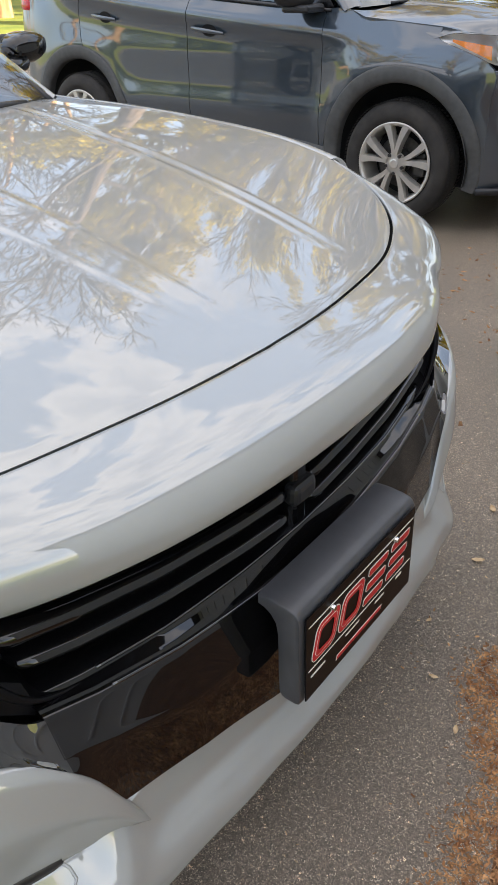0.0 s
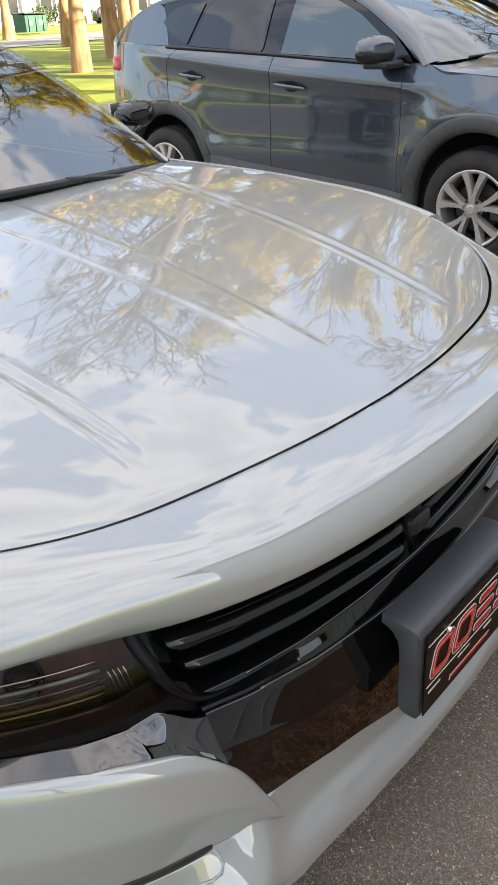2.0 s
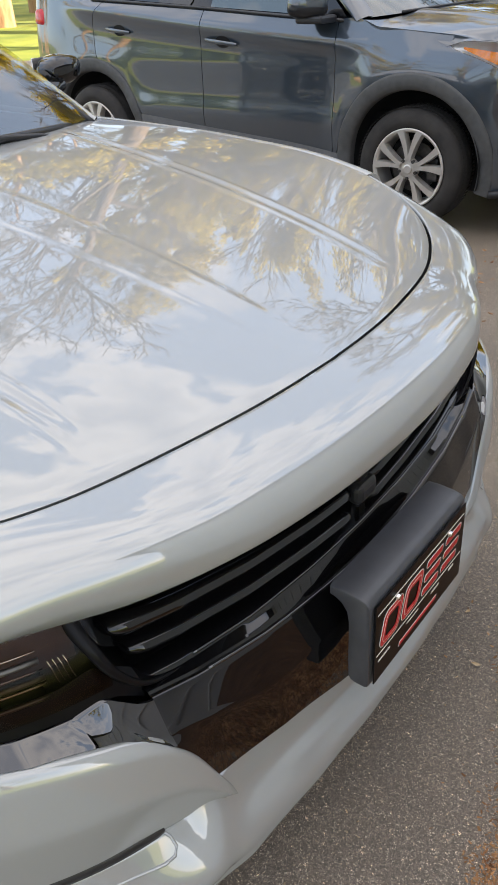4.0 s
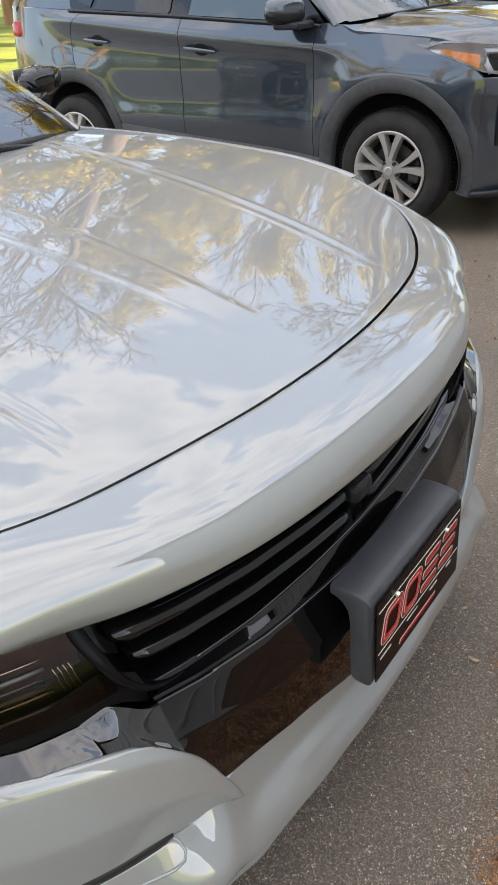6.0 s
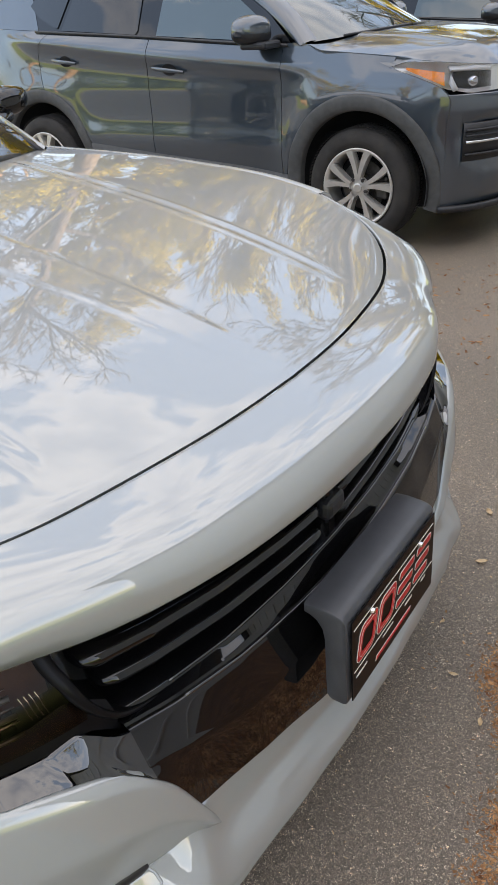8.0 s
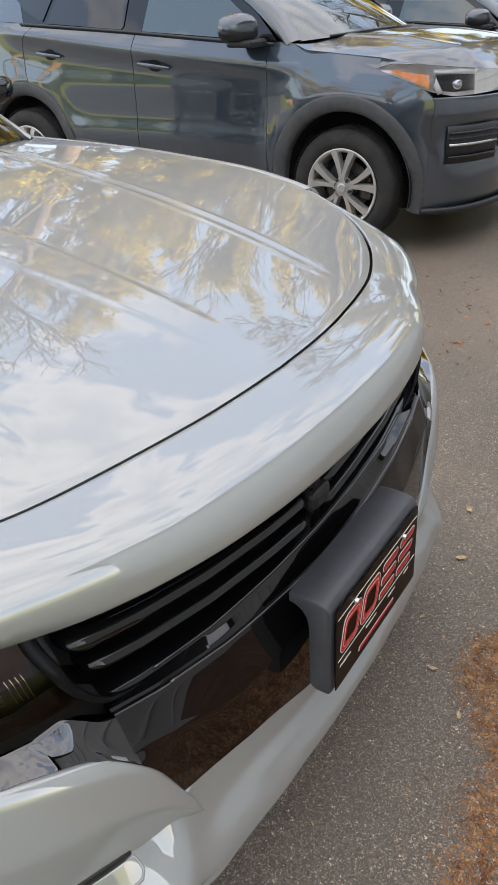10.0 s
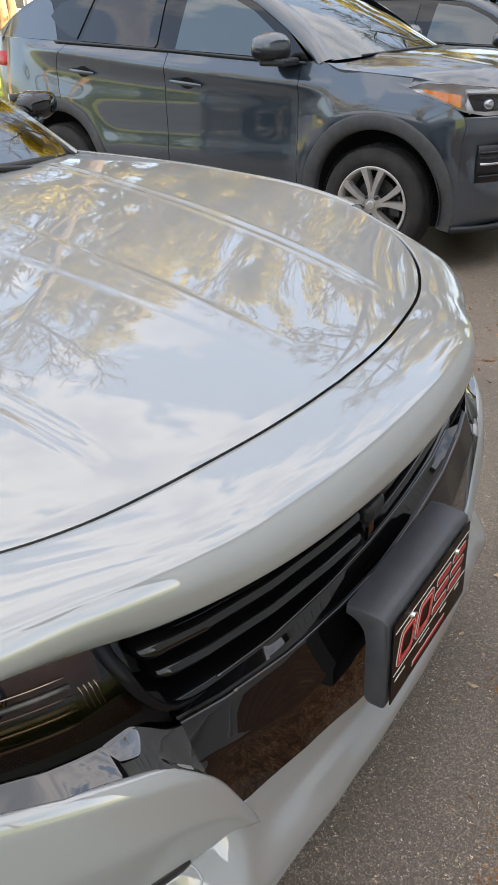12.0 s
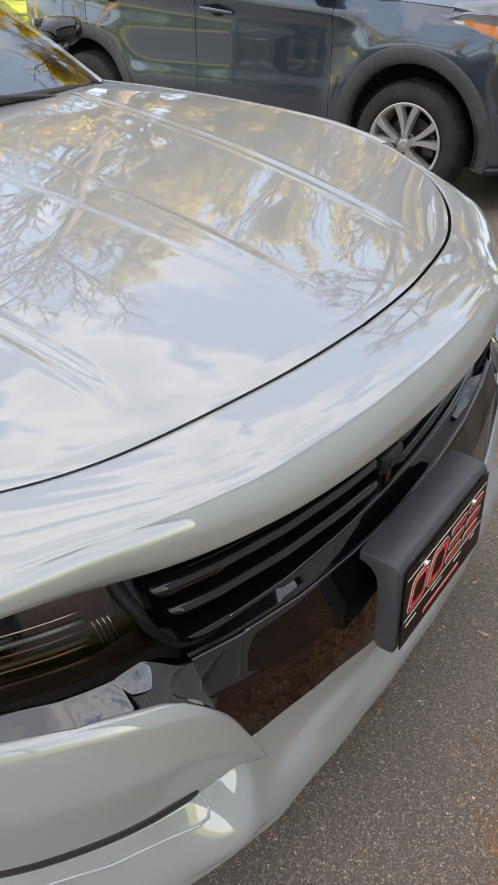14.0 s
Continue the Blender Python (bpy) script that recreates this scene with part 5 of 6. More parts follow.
        for f in np.linspace(0, 1, 7):
            r, rb = [], []
            for u in np.linspace(0, 1, 24):
                zt = lerp(u, [p[0] for p in top], [p[1] for p in top])
                zb = lerp(u, [p[0] for p in bot], [p[1] for p in bot])
                p = nose(u, zb + (zt - zb) * f)
                r.append(p)
                d = 0.07 * math.sin(math.pi * f) * min(1, u * 4)
                rb.append((p[0] - d, p[1] + s * 0.5 * d + s * 0.004, p[2]))
            rows.append(r)
            back.append(rb)
        lamp = sheet("headlamp", back if s < 0 else back[::-1], ALLOY, SUV, "clear headlamp with an amber side reflector")
        ln = sheet("lens", rows if s < 0 else rows[::-1], LENS, lamp)
        ln.visible_shadow = False
        am = []
        for f in (0, 0.5, 1.0):
            r = []
            for u in np.linspace(0.12, 0.375, 9):
                zt = lerp(u, (0.12, 0.375), (1.008, 0.978))
                zb = lerp(u, (0.12, 0.375), (0.996, 0.910))
                p = nose(u, zb + (zt - zb) * f)
                r.append((p[0] - 0.006, p[1] + s * 0.006, p[2]))
            am.append(r)
        sheet("side_reflector", am if s < 0 else am[::-1], AMBER, lamp, "amber side reflector")
        part("light_guide", tube([Vector(nose(u, z)) + Vector((-0.012, s * 0.012, 0)) for u, z in ((0.455, 0.884), (0.425, 0.93), (0.412, 0.992), (0.60, 0.994), (0.8, 0.982), (1.0, 0.966))], 0.016, 8), TRIM_WHITE, lamp, "white daytime light guide", smooth=True)
        cav = []
        for f in (0.06, 0.3, 0.6, 0.80):
            r = []
            for u in np.linspace(0.46, 1.0, 14):
                zt = lerp(u, [p[0] for p in top], [p[1] for p in top])
                zb = lerp(u, [p[0] for p in bot], [p[1] for p in bot])
                p = nose(u, zb + (zt - zb) * f)
                d = 0.016 + 0.03 * math.sin(math.pi * min(f / 0.8, 1))
                r.append((p[0] - d, p[1] + s * 0.5 * d, p[2]))
            cav.append(r)
        sheet("lamp_cavity", cav if s < 0 else cav[::-1], GLOSS_BLACK, lamp, "gloss black lamp interior")
        # wing panel between the lamp and the hood
        fill = []
        for f in (0.0, 0.35, 0.7, 1.0):
            r = []
            for u in np.linspace(0.0, 1.0, 24):
                p = Vector(nose(u, lerp(u, [q[0] for q in top], [q[1] for q in top]) + 0.002))
                k = 1 - 0.52 * u
                h = Vector(suv_hood(1.0 if u > 0.12 else 0.55 + 0.45 * u / 0.12, -k if s > 0 else k)) - Vector((0, 0, 0.006))
                q = p.lerp(h, f)
                q.z += 0.006 * math.sin(math.pi * f)
                r.append(q)
            fill.append(r)
        sheet("lamp_surround", fill if s < 0 else fill[::-1], DARK_PAINT, SUV)
        for u in (0.62, 0.82):
            p = Vector(nose(u, 0.925)) + Vector((-0.05, s * 0.02, 0))
            bm = bmesh.new()
            bmesh.ops.create_uvsphere(bm, u_segments=18, v_segments=10, radius=0.036, matrix=Matrix.Translation(p))
            part("reflector_bowl", bm, CHROME, lamp, smooth=True)
        # front bumper half
        rows = []
        plan = [(0.505, 0.060), (0.585, 0.112), (0.672, 0.212), (0.735, 0.335), (0.79, 0.52), (0.818, 0.74), (0.828, 0.925)]
        for z, o in ((0.985, -0.09), (0.93, -0.07), (0.875, -0.01), (0.86, 0.0), (0.80, 0.012), (0.735, 0.006), (0.72, -0.012), (0.62, -0.018), (0.52, 0.0), (0.42, 0.012), (0.33, 0.004), (0.25, -0.03), (0.225, -0.07)):
            r = []
            for k, q in enumerate(resample(plan, 30)):
                edge = min(k / 8, 1)
                zz = z if z < 0.87 else 0.865 + (z - 0.865) * min(max((k - 17) / 4, 0), 1)
                dx = o * edge
                if z in (0.72, 0.62):
                    dx -= 0.0
                pull = soft(zz, (0.22, 0.37, 0.51, 0.70, 0.86), (0.035, 0.015, 0.004, -0.002, -0.006)) * (1 - edge)
                r.append((q[0] + dx - pull, yy(q[1] + 0.006), zz))
            rows.append(r)
        sheet("front_bumper", rows if s > 0 else rows[::-1], DARK_PAINT, SUV)
        # side intake with bars
        def fr(u, z, o):
            q = spline(plan, u)
            return Vector((q[0] + o, yy(q[1] - o * 0.35), z))
        rows = [[fr(u, z, 0.006 if 0 < f < 1 else -0.01) for u in np.linspace(0.185, 0.62, 14)] for f, z in ((0, 0.715), (0.05, 0.710), (0.5, 0.62), (0.95, 0.510), (1, 0.505))]
        gi = sheet("fog_intake", rows if s > 0 else rows[::-1], SATIN_BLACK, SUV, "black ribbed side intake")
        for z in (0.675, 0.645, 0.612, 0.545):
            part("intake_bar", tube([fr(u, z, 0.012) for u in np.linspace(0.20, 0.61, 8)], 0.008 if z != 0.612 else 0.010, 6), SATIN_BLACK if z != 0.612 else CHROME, gi, smooth=True)
        part("bumper_skirt", tube([fr(u, 0.24, -0.01) for u in np.linspace(0.0, 1.0, 16)], 0.022, 8), SATIN_BLACK, SUV, "black lower bumper skirt", smooth=True)
        # tail lamp
        rows = []
        for f in np.linspace(0, 1, 6):
            r = []
            for g in np.linspace(0, 1, 8):
                x = -3.19 - 0.24 * g - 0.02 * f
                z = 1.075 + 0.01 * g + (0.135 - 0.03 * g) * f
                r.append((x, yy(side_y(x, z) - 0.012 + 0.02 * (f in (0.0, 1.0)) + 0.02 * (g in (0.0, 1.0))), z))
            rows.append(r)
        sheet("tail_lamp", rows if s > 0 else rows[::-1], RED_LENS, SUV, "red wrap-round tail lamp")
    # hood, windshield, roof, tail
    hood = []
    for i in range(40):
        f = i / 39
        r = []
        for k in np.linspace(-1, 1, 61):
            r.append(suv_hood(f, k))
        hood.append(r)
    sheet("hood", hood, DARK_PAINT, SUV, hem=(0, 0, -0.02))
    ws = []
    for f in np.linspace(0, 1, 14):
        ws.append([(-0.06 - 0.30 * k * k + (-0.98 + 0.06 * k * k) * f, SYM + k * (0.80 - 0.17 * f), 1.178 - 0.035 * k * k + 0.425 * f + 0.03 * math.sin(math.pi * f)) for k in np.linspace(-1, 1, 25)])
    w = sheet("windshield", ws, PANE_LIGHT, SUV, "windshield reflecting sky and branches")
    w.visible_shadow = False
    sheet("cowl_panel", [[(0.00 - 0.30 * k * k + d, SYM + 0.80 * k, 1.165 - 0.035 * k * k + e) for k in np.linspace(-1, 1, 25)] for d, e in ((0.02, -0.01), (-0.03, -0.02), (-0.10, 0.0))], SATIN_BLACK, SUV)
    for y0, y1 in ((0.28, 0.86), (0.86, 1.50)):
        pts = []
        for t in np.linspace(0, 1, 12):
            k = (y0 + (y1 - y0) * t - SYM) / 0.80
            f = 0.004 + 0.010 * t
            pts.append((-0.06 - 0.30 * k * k - 0.98 * f + 0.02, SYM + 0.80 * k, 1.178 - 0.035 * k * k + 0.425 * f + 0.006))
        part("wiper", tube(pts, 0.009, 6), SATIN_BLACK, SUV, smooth=True)
    roof = [[(x, SYM + k * 0.66, 1.645 - 0.045 * k ** 4 - 0.055 * ((x + 1.9) / 1.1) ** 2) for k in np.linspace(-1, 1, 21)] for x in np.linspace(-1.0, -3.0, 24)]
    sheet("roof", roof, DARK_PAINT, SUV, hem=(0, 0, -0.02))
    tg = [[(-3.05 - 0.33 * f + 0.10 * k ** 4, SYM + k * (0.62 + 0.05 * f), 1.565 - 0.33 * f) for k in np.linspace(-1, 1, 21)] for f in np.linspace(0, 1, 8)]
    sheet("rear_window", tg, PRIVACY, SUV, "dark tinted rear window")
    tl = [[(-3.40 - 0.07 * math.sin(math.pi * (1.24 - z) / 0.98) + 0.05 * k ** 4, SYM + k * 0.675, z) for k in np.linspace(-1, 1, 21)] for z in np.linspace(1.24, 0.30, 12)]
    sheet("tailgate", tl, DARK_PAINT, SUV)
    part("front_grille", box(0.74, SYM - 0.42, 0.55, 0.80, SYM + 0.42, 0.90, 0.03), SATIN_BLACK, SUV, "black front grille")
    part("dashboard", box(-0.95, 0.16, 0.85, -0.35, 1.69, 1.10, 0.05), INTERIOR, SUV)
    for y in (0.55, 1.30):
        part("front_seat", box(-1.75, y - 0.24, 0.5, -1.45, y + 0.24, 1.30, 0.08), INTERIOR, SUV)
    part("rear_seat", box(-2.7, 0.35, 0.5, -2.4, 1.5, 1.25, 0.08), INTERIOR, SUV)
    part("underbody", box(-3.3, 0.24, 0.20, 0.55, 1.61, 0.62, 0.02), CAVITY, SUV)


build_suv()

# ---------------------------------------------------------------- ground and surroundings


def terrain(x, y):
    return max(0.0, math.hypot(x - 2.2, y + 4.4) - 17.0) * 0.022


def ground_polar(name, mat, r_list, lift, label, category):
    v, f = [], []
    seg = 96
    for r in r_list:
        for k in range(seg):
            a = 2 * math.pi * k / seg
            x, y = 2.2 + r * math.cos(a), -4.4 + r * math.sin(a)
            v.append((x, y, terrain(x, y) + lift))
    for i in range(len(r_list) - 1):
        for k in range(seg):
            k2 = (k + 1) % seg
            f.append((i * seg + k, i * seg + k2, (i + 1) * seg + k2, (i + 1) * seg + k))
    ob = link(name, v, f, mat, None, label)
    return tagged(ob, label, category, kind="structure")


ground_polar("ground", GRASS, [0.01, 6, 12, 17, 25, 40, 60, 90, 150, 300, 800, 2500], -0.012, "mown green lawn running to the horizon", "ground")
drive = [(2.00, -2.6), (2.01, -3.2), (2.10, -3.6), (2.42, -4.3), (3.1, -5.5), (4.0, -9.0), (4.5, -20.0), (-24.0, -20.0), (-17.0, 7.5), (-15.4, 8.7), (-14.6, 9.3), (-9.0, 9.0), (4.6, 8.0), (4.6, -1.0), (3.2, -1.6)]
bm = bmesh.new()
fv = [bm.verts.new((x, y, 0.0)) for x, y in drive]
bm.faces.new(fv)
dr = part("driveway", bm, ASPHALT)
tagged(dr, "worn grey asphalt driveway with pale stone chips", "driveway", kind="structure")
bed = [(2.00, -2.6), (3.2, -1.6), (3.3, -1.6), (3.3, -5.5), (3.3, -9), (3.2, -9), (3.0, -5.5), (2.42, -4.3), (2.10, -3.6), (2.01, -3.2)]
bm = bmesh.new()
bm.faces.new([bm.verts.new((x, y, -0.004)) for x, y in bed])
bd = part("mulch_bed", bm, SOIL)
tagged(bd, "reddish cedar mulch bed beside the driveway", "mulch bed", kind="structure")


def tree(x, y, h, r, seed, leaf=None, leaf_n=900, bark=None, twig=1.0, lean=(0, 0), limbs=11, first=0.35, label="", levels=3, spread=1.0, size=(0.03, 0.07)):
    """A trunk with limbs, branches and twigs, and a crown of small leaves."""
    rnd = random.Random(seed)
    z0 = terrain(x, y)
    t = thing("tree", label, "tree", "trees on the lawn", at=(x, y, z0))
    verts, faces = [], []
    tips = []

    def limb(p, d, length, r0, r1, depth, sides):
        n = 7 if depth == 0 else 5
        ring0 = None
        q, dd = Vector(p), Vector(d).normalized()
        nodes = []
        for i in range(n + 1):
            f = i / n
            rr = r0 + (r1 - r0) * f
            if depth == 0:
                rr *= 1 + 0.6 * math.exp(-f * n * 1.6)
            ax = dd.cross(Vector((0.3, 0.5, 0.1))).normalized()
            ay = dd.cross(ax)
            base = len(verts)
            for k in range(sides):
                a = 2 * math.pi * k / sides
                verts.append(q + (ax * math.cos(a) + ay * math.sin(a)) * rr * rnd.uniform(0.92, 1.08))
            if ring0 is not None:
                for k in range(sides):
                    faces.append((ring0 + k, ring0 + (k + 1) % sides, base + (k + 1) % sides, base + k))
            ring0 = base
            nodes.append((q.copy(), dd.copy(), rr))
            wob = 0.05 if depth == 0 else 0.16
            dd = (dd + Vector((rnd.uniform(-wob, wob), rnd.uniform(-wob, wob), rnd.uniform(-wob, wob) + (0.05 if depth else 0)))).normalized()
            q = q + dd * length / n
        return nodes
    trunk = limb((x, y, z0 - 0.05), (lean[0], lean[1], 1), h, r, r * 0.18, 0, 12)
    n_trunk = len(faces)
    level = []
    for i in range(limbs):
        f = first + (0.98 - first) * (i + rnd.random()) / limbs
        k = min(int(f * 7), 6)
        p = trunk[k][0].lerp(trunk[k + 1][0], f * 7 - k)
        a = i * 2.4 + rnd.uniform(-0.4, 0.4)
        up = rnd.uniform(0.35, 1.0)
        ln = h * rnd.uniform(0.22, 0.36) * (1.15 - 0.6 * f) * spread
        level.append((p, Vector((math.cos(a), math.sin(a), up)), ln, trunk[k][2] * 0.5))
    tv, tf = len(verts), len(faces)
    for depth in range(1, levels + 1):
        nxt = []
        for p, d, ln, rr in level:
            nodes = limb(p, d, ln, max(rr, 0.014 * twig), max(rr * 0.35, 0.008 * twig), depth, 6 if depth == 1 else 4 if depth == 2 else 3)
            cnt = (7, 5, 4, 3)[depth - 1]
            for c in range(cnt):
                j = rnd.randint(1, len(nodes) - 1)
                side = Vector((rnd.uniform(-1, 1), rnd.uniform(-1, 1), rnd.uniform(-0.3, 0.8)))
                nxt.append((nodes[j][0], nodes[j][1] * 0.7 + side * 0.8, ln * rnd.uniform(0.4, 0.65), nodes[j][2] * 0.6))
            if depth >= 2:
                tips += [nn[0] for nn in nodes[1:]]
        level = nxt
    trunk_faces = faces[:n_trunk]
    used = verts[:tv]
    link("trunk", used, trunk_faces, bark or BARK, t, "furrowed bark")
    link("branches", verts, faces[n_trunk:], TWIG, t, "bare dark branches")
    if leaf and tips:
        lv, lf = [], []
        for k in range(leaf_n):
            c = tips[rnd.randrange(len(tips))] + Vector((rnd.gauss(0, 0.16), rnd.gauss(0, 0.16), rnd.gauss(0, 0.16)))
            sz = rnd.uniform(*size)
            u = Vector((rnd.gauss(0, 1), rnd.gauss(0, 1), rnd.gauss(0, 1))).normalized()
            w = u.cross(Vector((rnd.gauss(0, 1), rnd.gauss(0, 1), rnd.gauss(0, 1)))).normalized()
            b = len(lv)
            lv += [c - u * sz, c + w * sz * 0.5, c + u * sz, c - w * sz * 0.5]
            lf.append((b, b + 1, b + 2, b + 3))
        link("crown", lv, lf, leaf, t, "sparse young spring leaves", False)
    return t


TREES = [
    # sunlit trunks seen past the SUV's tail
    (-18.6, 11.55, 13.0, 0.21, 3, 900, 3, (0.03, 0.06)), (-22.7, 16.3, 14.0, 0.24, 4, 900, 3, (0.03, 0.06)), (-31.8, 21.2, 14.0, 0.26, 5, 900, 3, (0.04, 0.08)),
    (-28.5, 21.9, 14.0, 0.25, 6, 900, 3, (0.04, 0.08)), (-35.0, 28.2, 14.0, 0.26, 7, 900, 3, (0.04, 0.08)), (-44.0, 25.9, 13.0, 0.26, 8, 900, 3, (0.04, 0.08)),
    # nearly bare trees whose branches stand against the sky
    (-13.4, 11.8, 18.5, 0.40, 11, 500, 4, (0.02, 0.04)), (-8.0, 16.5, 13.0, 0.24, 12, 500, 3, (0.02, 0.04)), (-2.0, 12.3, 11.0, 0.26, 13, 300, 4, (0.02, 0.04)),
    # leafy trees behind them
    (-19.0, 19.5, 17.0, 0.28, 15, 17000, 3, (0.06, 0.13)), (-15.0, 17.5, 15.5, 0.28, 16, 16000, 3, (0.06, 0.13)), (-10.0, 21.0, 12.5, 0.30, 17, 16000, 3, (0.06, 0.13)),
    (-4.0, 24.5, 11.0, 0.28, 18, 16000, 3, (0.07, 0.14)), (1.5, 25.0, 10.0, 0.30, 19, 11000, 3, (0.07, 0.14)), (7.0, 26.5, 10.0, 0.28, 20, 9000, 3, (0.07, 0.14)),
    (-21.5, 8.0, 13.0, 0.28, 23, 10000, 3, (0.06, 0.13)), (-17.0, 28.0, 15.0, 0.30, 24, 12000, 3, (0.09, 0.2)),
    (-26.0, 3.0, 13.0, 0.26, 21, 6000, 3, (0.05, 0.12)), (-27.0, -6.0, 13.0, 0.28, 22, 8000, 3, (0.06, 0.14)),
]
for x, y, h, r, seed, ln, lv, sz in TREES:
    bare, leafy = seed in (11, 12, 13), ln >= 2000
    tree(x, y, h, r, seed, LEAF, int(ln * 2.4) if leafy else ln, SHADED_BARK if bare else BARK, {11: 2.0, 12: 1.4, 13: 1.2}.get(seed, 1.0),
         label="leafy yellow-green spring tree on the lawn" if leafy else "tall bare tree with dark spreading branches on the lawn" if bare else "tall tree with sunlit trunk and thin spring foliage on the lawn",
         levels=lv, size=sz, first=0.15 if leafy else 0.35, spread=1.25 if leafy else 1.0)
# behind the camera
for x, y, h, r, seed, ln in ((-14.0, -24.0, 9.0, 0.26, 31, 7000), (-4.0, -27.0, 9.0, 0.26, 34, 7000), (6.0, -26.0, 9.0, 0.26, 35, 7000), (-1.0, -17.0, 10.0, 0.22, 32, 300), (-16.0, -22.0, 11.0, 0.24, 36, 2500), (-23.0, -19.0, 12.0, 0.24, 37, 2500), (-11.0, -23.5, 11.0, 0.20, 38, 600), (16.0, -14.0, 11.0, 0.28, 33, 2000)):
    tree(x, y, h, r, seed, LEAF, ln, label="spring tree standing beyond the driveway", size=(0.05, 0.13), first=0.2)


def house(name, x0, y0, x1, y1, z, h, roof_h, mat, label, windows, along="x", roof_over=0.4):
    e = thing(name, label, "house", at=((x0 + x1) / 2, (y0 + y1) / 2, z))
    part("wall", box(x0, y0, z - 0.3, x1, y1, z + h), mat, e)
    bm = bmesh.new()
    o = roof_over
    if along == "x":
        ym = (y0 + y1) / 2
        a = [(x0 - o, y0 - o, z + h - 0.05), (x1 + o, y0 - o, z + h - 0.05), (x1 + o, y1 + o, z + h - 0.05), (x0 - o, y1 + o, z + h - 0.05), (x0 - o, ym, z + h + roof_h), (x1 + o, ym, z + h + roof_h)]
        v = [bm.verts.new(p) for p in a]
        for q in ((0, 1, 5, 4), (2, 3, 4, 5), (0, 4, 3), (1, 2, 5), (3, 2, 1, 0)):
            bm.faces.new([v[i] for i in q])
    else:
        xm = (x0 + x1) / 2
        a = [(x0 - o, y0 - o, z + h - 0.05), (x1 + o, y0 - o, z + h - 0.05), (x1 + o, y1 + o, z + h - 0.05), (x0 - o, y1 + o, z + h - 0.05), (xm, y0 - o, z + h + roof_h), (xm, y1 + o, z + h + roof_h)]
        v = [bm.verts.new(p) for p in a]
        for q in ((1, 2, 5, 4), (3, 0, 4, 5), (0, 1, 4), (2, 3, 5), (3, 2, 1, 0)):
            bm.faces.new([v[i] for i in q])
    part("roof", bm, ROOFING, e)
    n = int(h / 0.2)
    bm = bmesh.new()
    for k in range(n):
        zz = z + k * 0.2 + 0.1
        for (ax, ay), (bx, by) in (((x0, y0), (x1, y0)), ((x1, y0), (x1, y1)), ((x1, y1), (x0, y1)), ((x0, y1), (x0, y0))):
            bar(bm, (ax, ay, zz), (bx, by, zz), 0.03, 0.012)
    part("siding_boards", bm, mat, e)
    for side, c, wz, ww, wh in windows:
        if side in "ew":
            xw = x1 if side == "e" else x0
            d = 1 if side == "e" else -1
            fr = part("window", box(min(xw, xw + d * 0.06), c - ww / 2 - 0.08, wz - 0.08, max(xw, xw + d * 0.06), c + ww / 2 + 0.08, wz + wh + 0.08, 0.01), TRIM_WHITE, e)
            part("pane", box(min(xw + d * 0.05, xw + d * 0.075), c - ww / 2, wz, max(xw + d * 0.05, xw + d * 0.075), c + ww / 2, wz + wh), WINDOW_DARK, fr)
            for sx in (-1, 1):
                part("shutter", box(min(xw, xw + d * 0.05), c + sx * (ww / 2 + 0.30) - 0.19, wz - 0.05, max(xw, xw + d * 0.05), c + sx * (ww / 2 + 0.30) + 0.19, wz + wh + 0.05, 0.01), SHUTTER, fr)
            continue
        y = y0 if side == "s" else y1
        d = -1 if side == "s" else 1
        fr = part("window", box(c - ww / 2 - 0.08, min(y, y + d * 0.06), wz - 0.08, c + ww / 2 + 0.08, max(y, y + d * 0.06), wz + wh + 0.08, 0.01), TRIM_WHITE, e)
        part("pane", box(c - ww / 2, min(y + d * 0.05, y + d * 0.075), wz, c + ww / 2, max(y + d * 0.05, y + d * 0.075), wz + wh), WINDOW_DARK, fr)
        for sx in (-1, 1):
            part("shutter", box(c + sx * (ww / 2 + 0.28) - 0.17, min(y, y + d * 0.05), wz - 0.05, c + sx * (ww / 2 + 0.28) + 0.17, max(y, y + d * 0.05), wz + wh + 0.05, 0.01), SHUTTER, fr)
    return e


home = house("house", 3.25, -4.15, 10.0, 15.0, 0.0, 2.65, 4.0, GREY_SIDING, "pale sided house whose shade lies over the driveway", [("n", c, 1.0, 1.0, 1.4) for c in (5.5, 8)] + [("w", c, 1.0, 1.0, 1.4) for c in (6.0, 10.5)], along="y", roof_over=0.2)

# across the lawn
far_road = [(-30.0, 8.0), (-33.5, 14.0), (-34.9, 20.5), (-34.5, 23.0), (-36.2, 28.2), (-38.0, 60.0), (-49.0, 60.0), (-45.5, 35.8), (-45.7, 29.8), (-42.1, 24.4), (-41.0, 14.0), (-38.0, 6.0)]
rv = [(x, y, terrain(x, y) + 0.02) for x, y in far_road]
rd = link("road", rv, [(i, i + 1, 10 - i, 11 - i) for i in range(5)], ROAD, None, "pale grey road beyond the lawn", False)
tagged(rd, "pale grey road beyond the lawn", "road", kind="structure")
FAR = 1.5
white = house("house", -78.0, 36.0, -68.0, 66.0, FAR, 5.6, 3.0, SIDING, "white sided house with black shutters across the road", [("e", c, wz, 1.2, 1.7) for c in (38.5, 42.5, 46.3, 54.5, 58.5, 62.5) for wz in (1.0 + FAR, 3.7 + FAR)], along="y")
steps = thing("steps", "concrete entrance steps of the white house", "steps", at=(-67.0, 50.4, FAR))
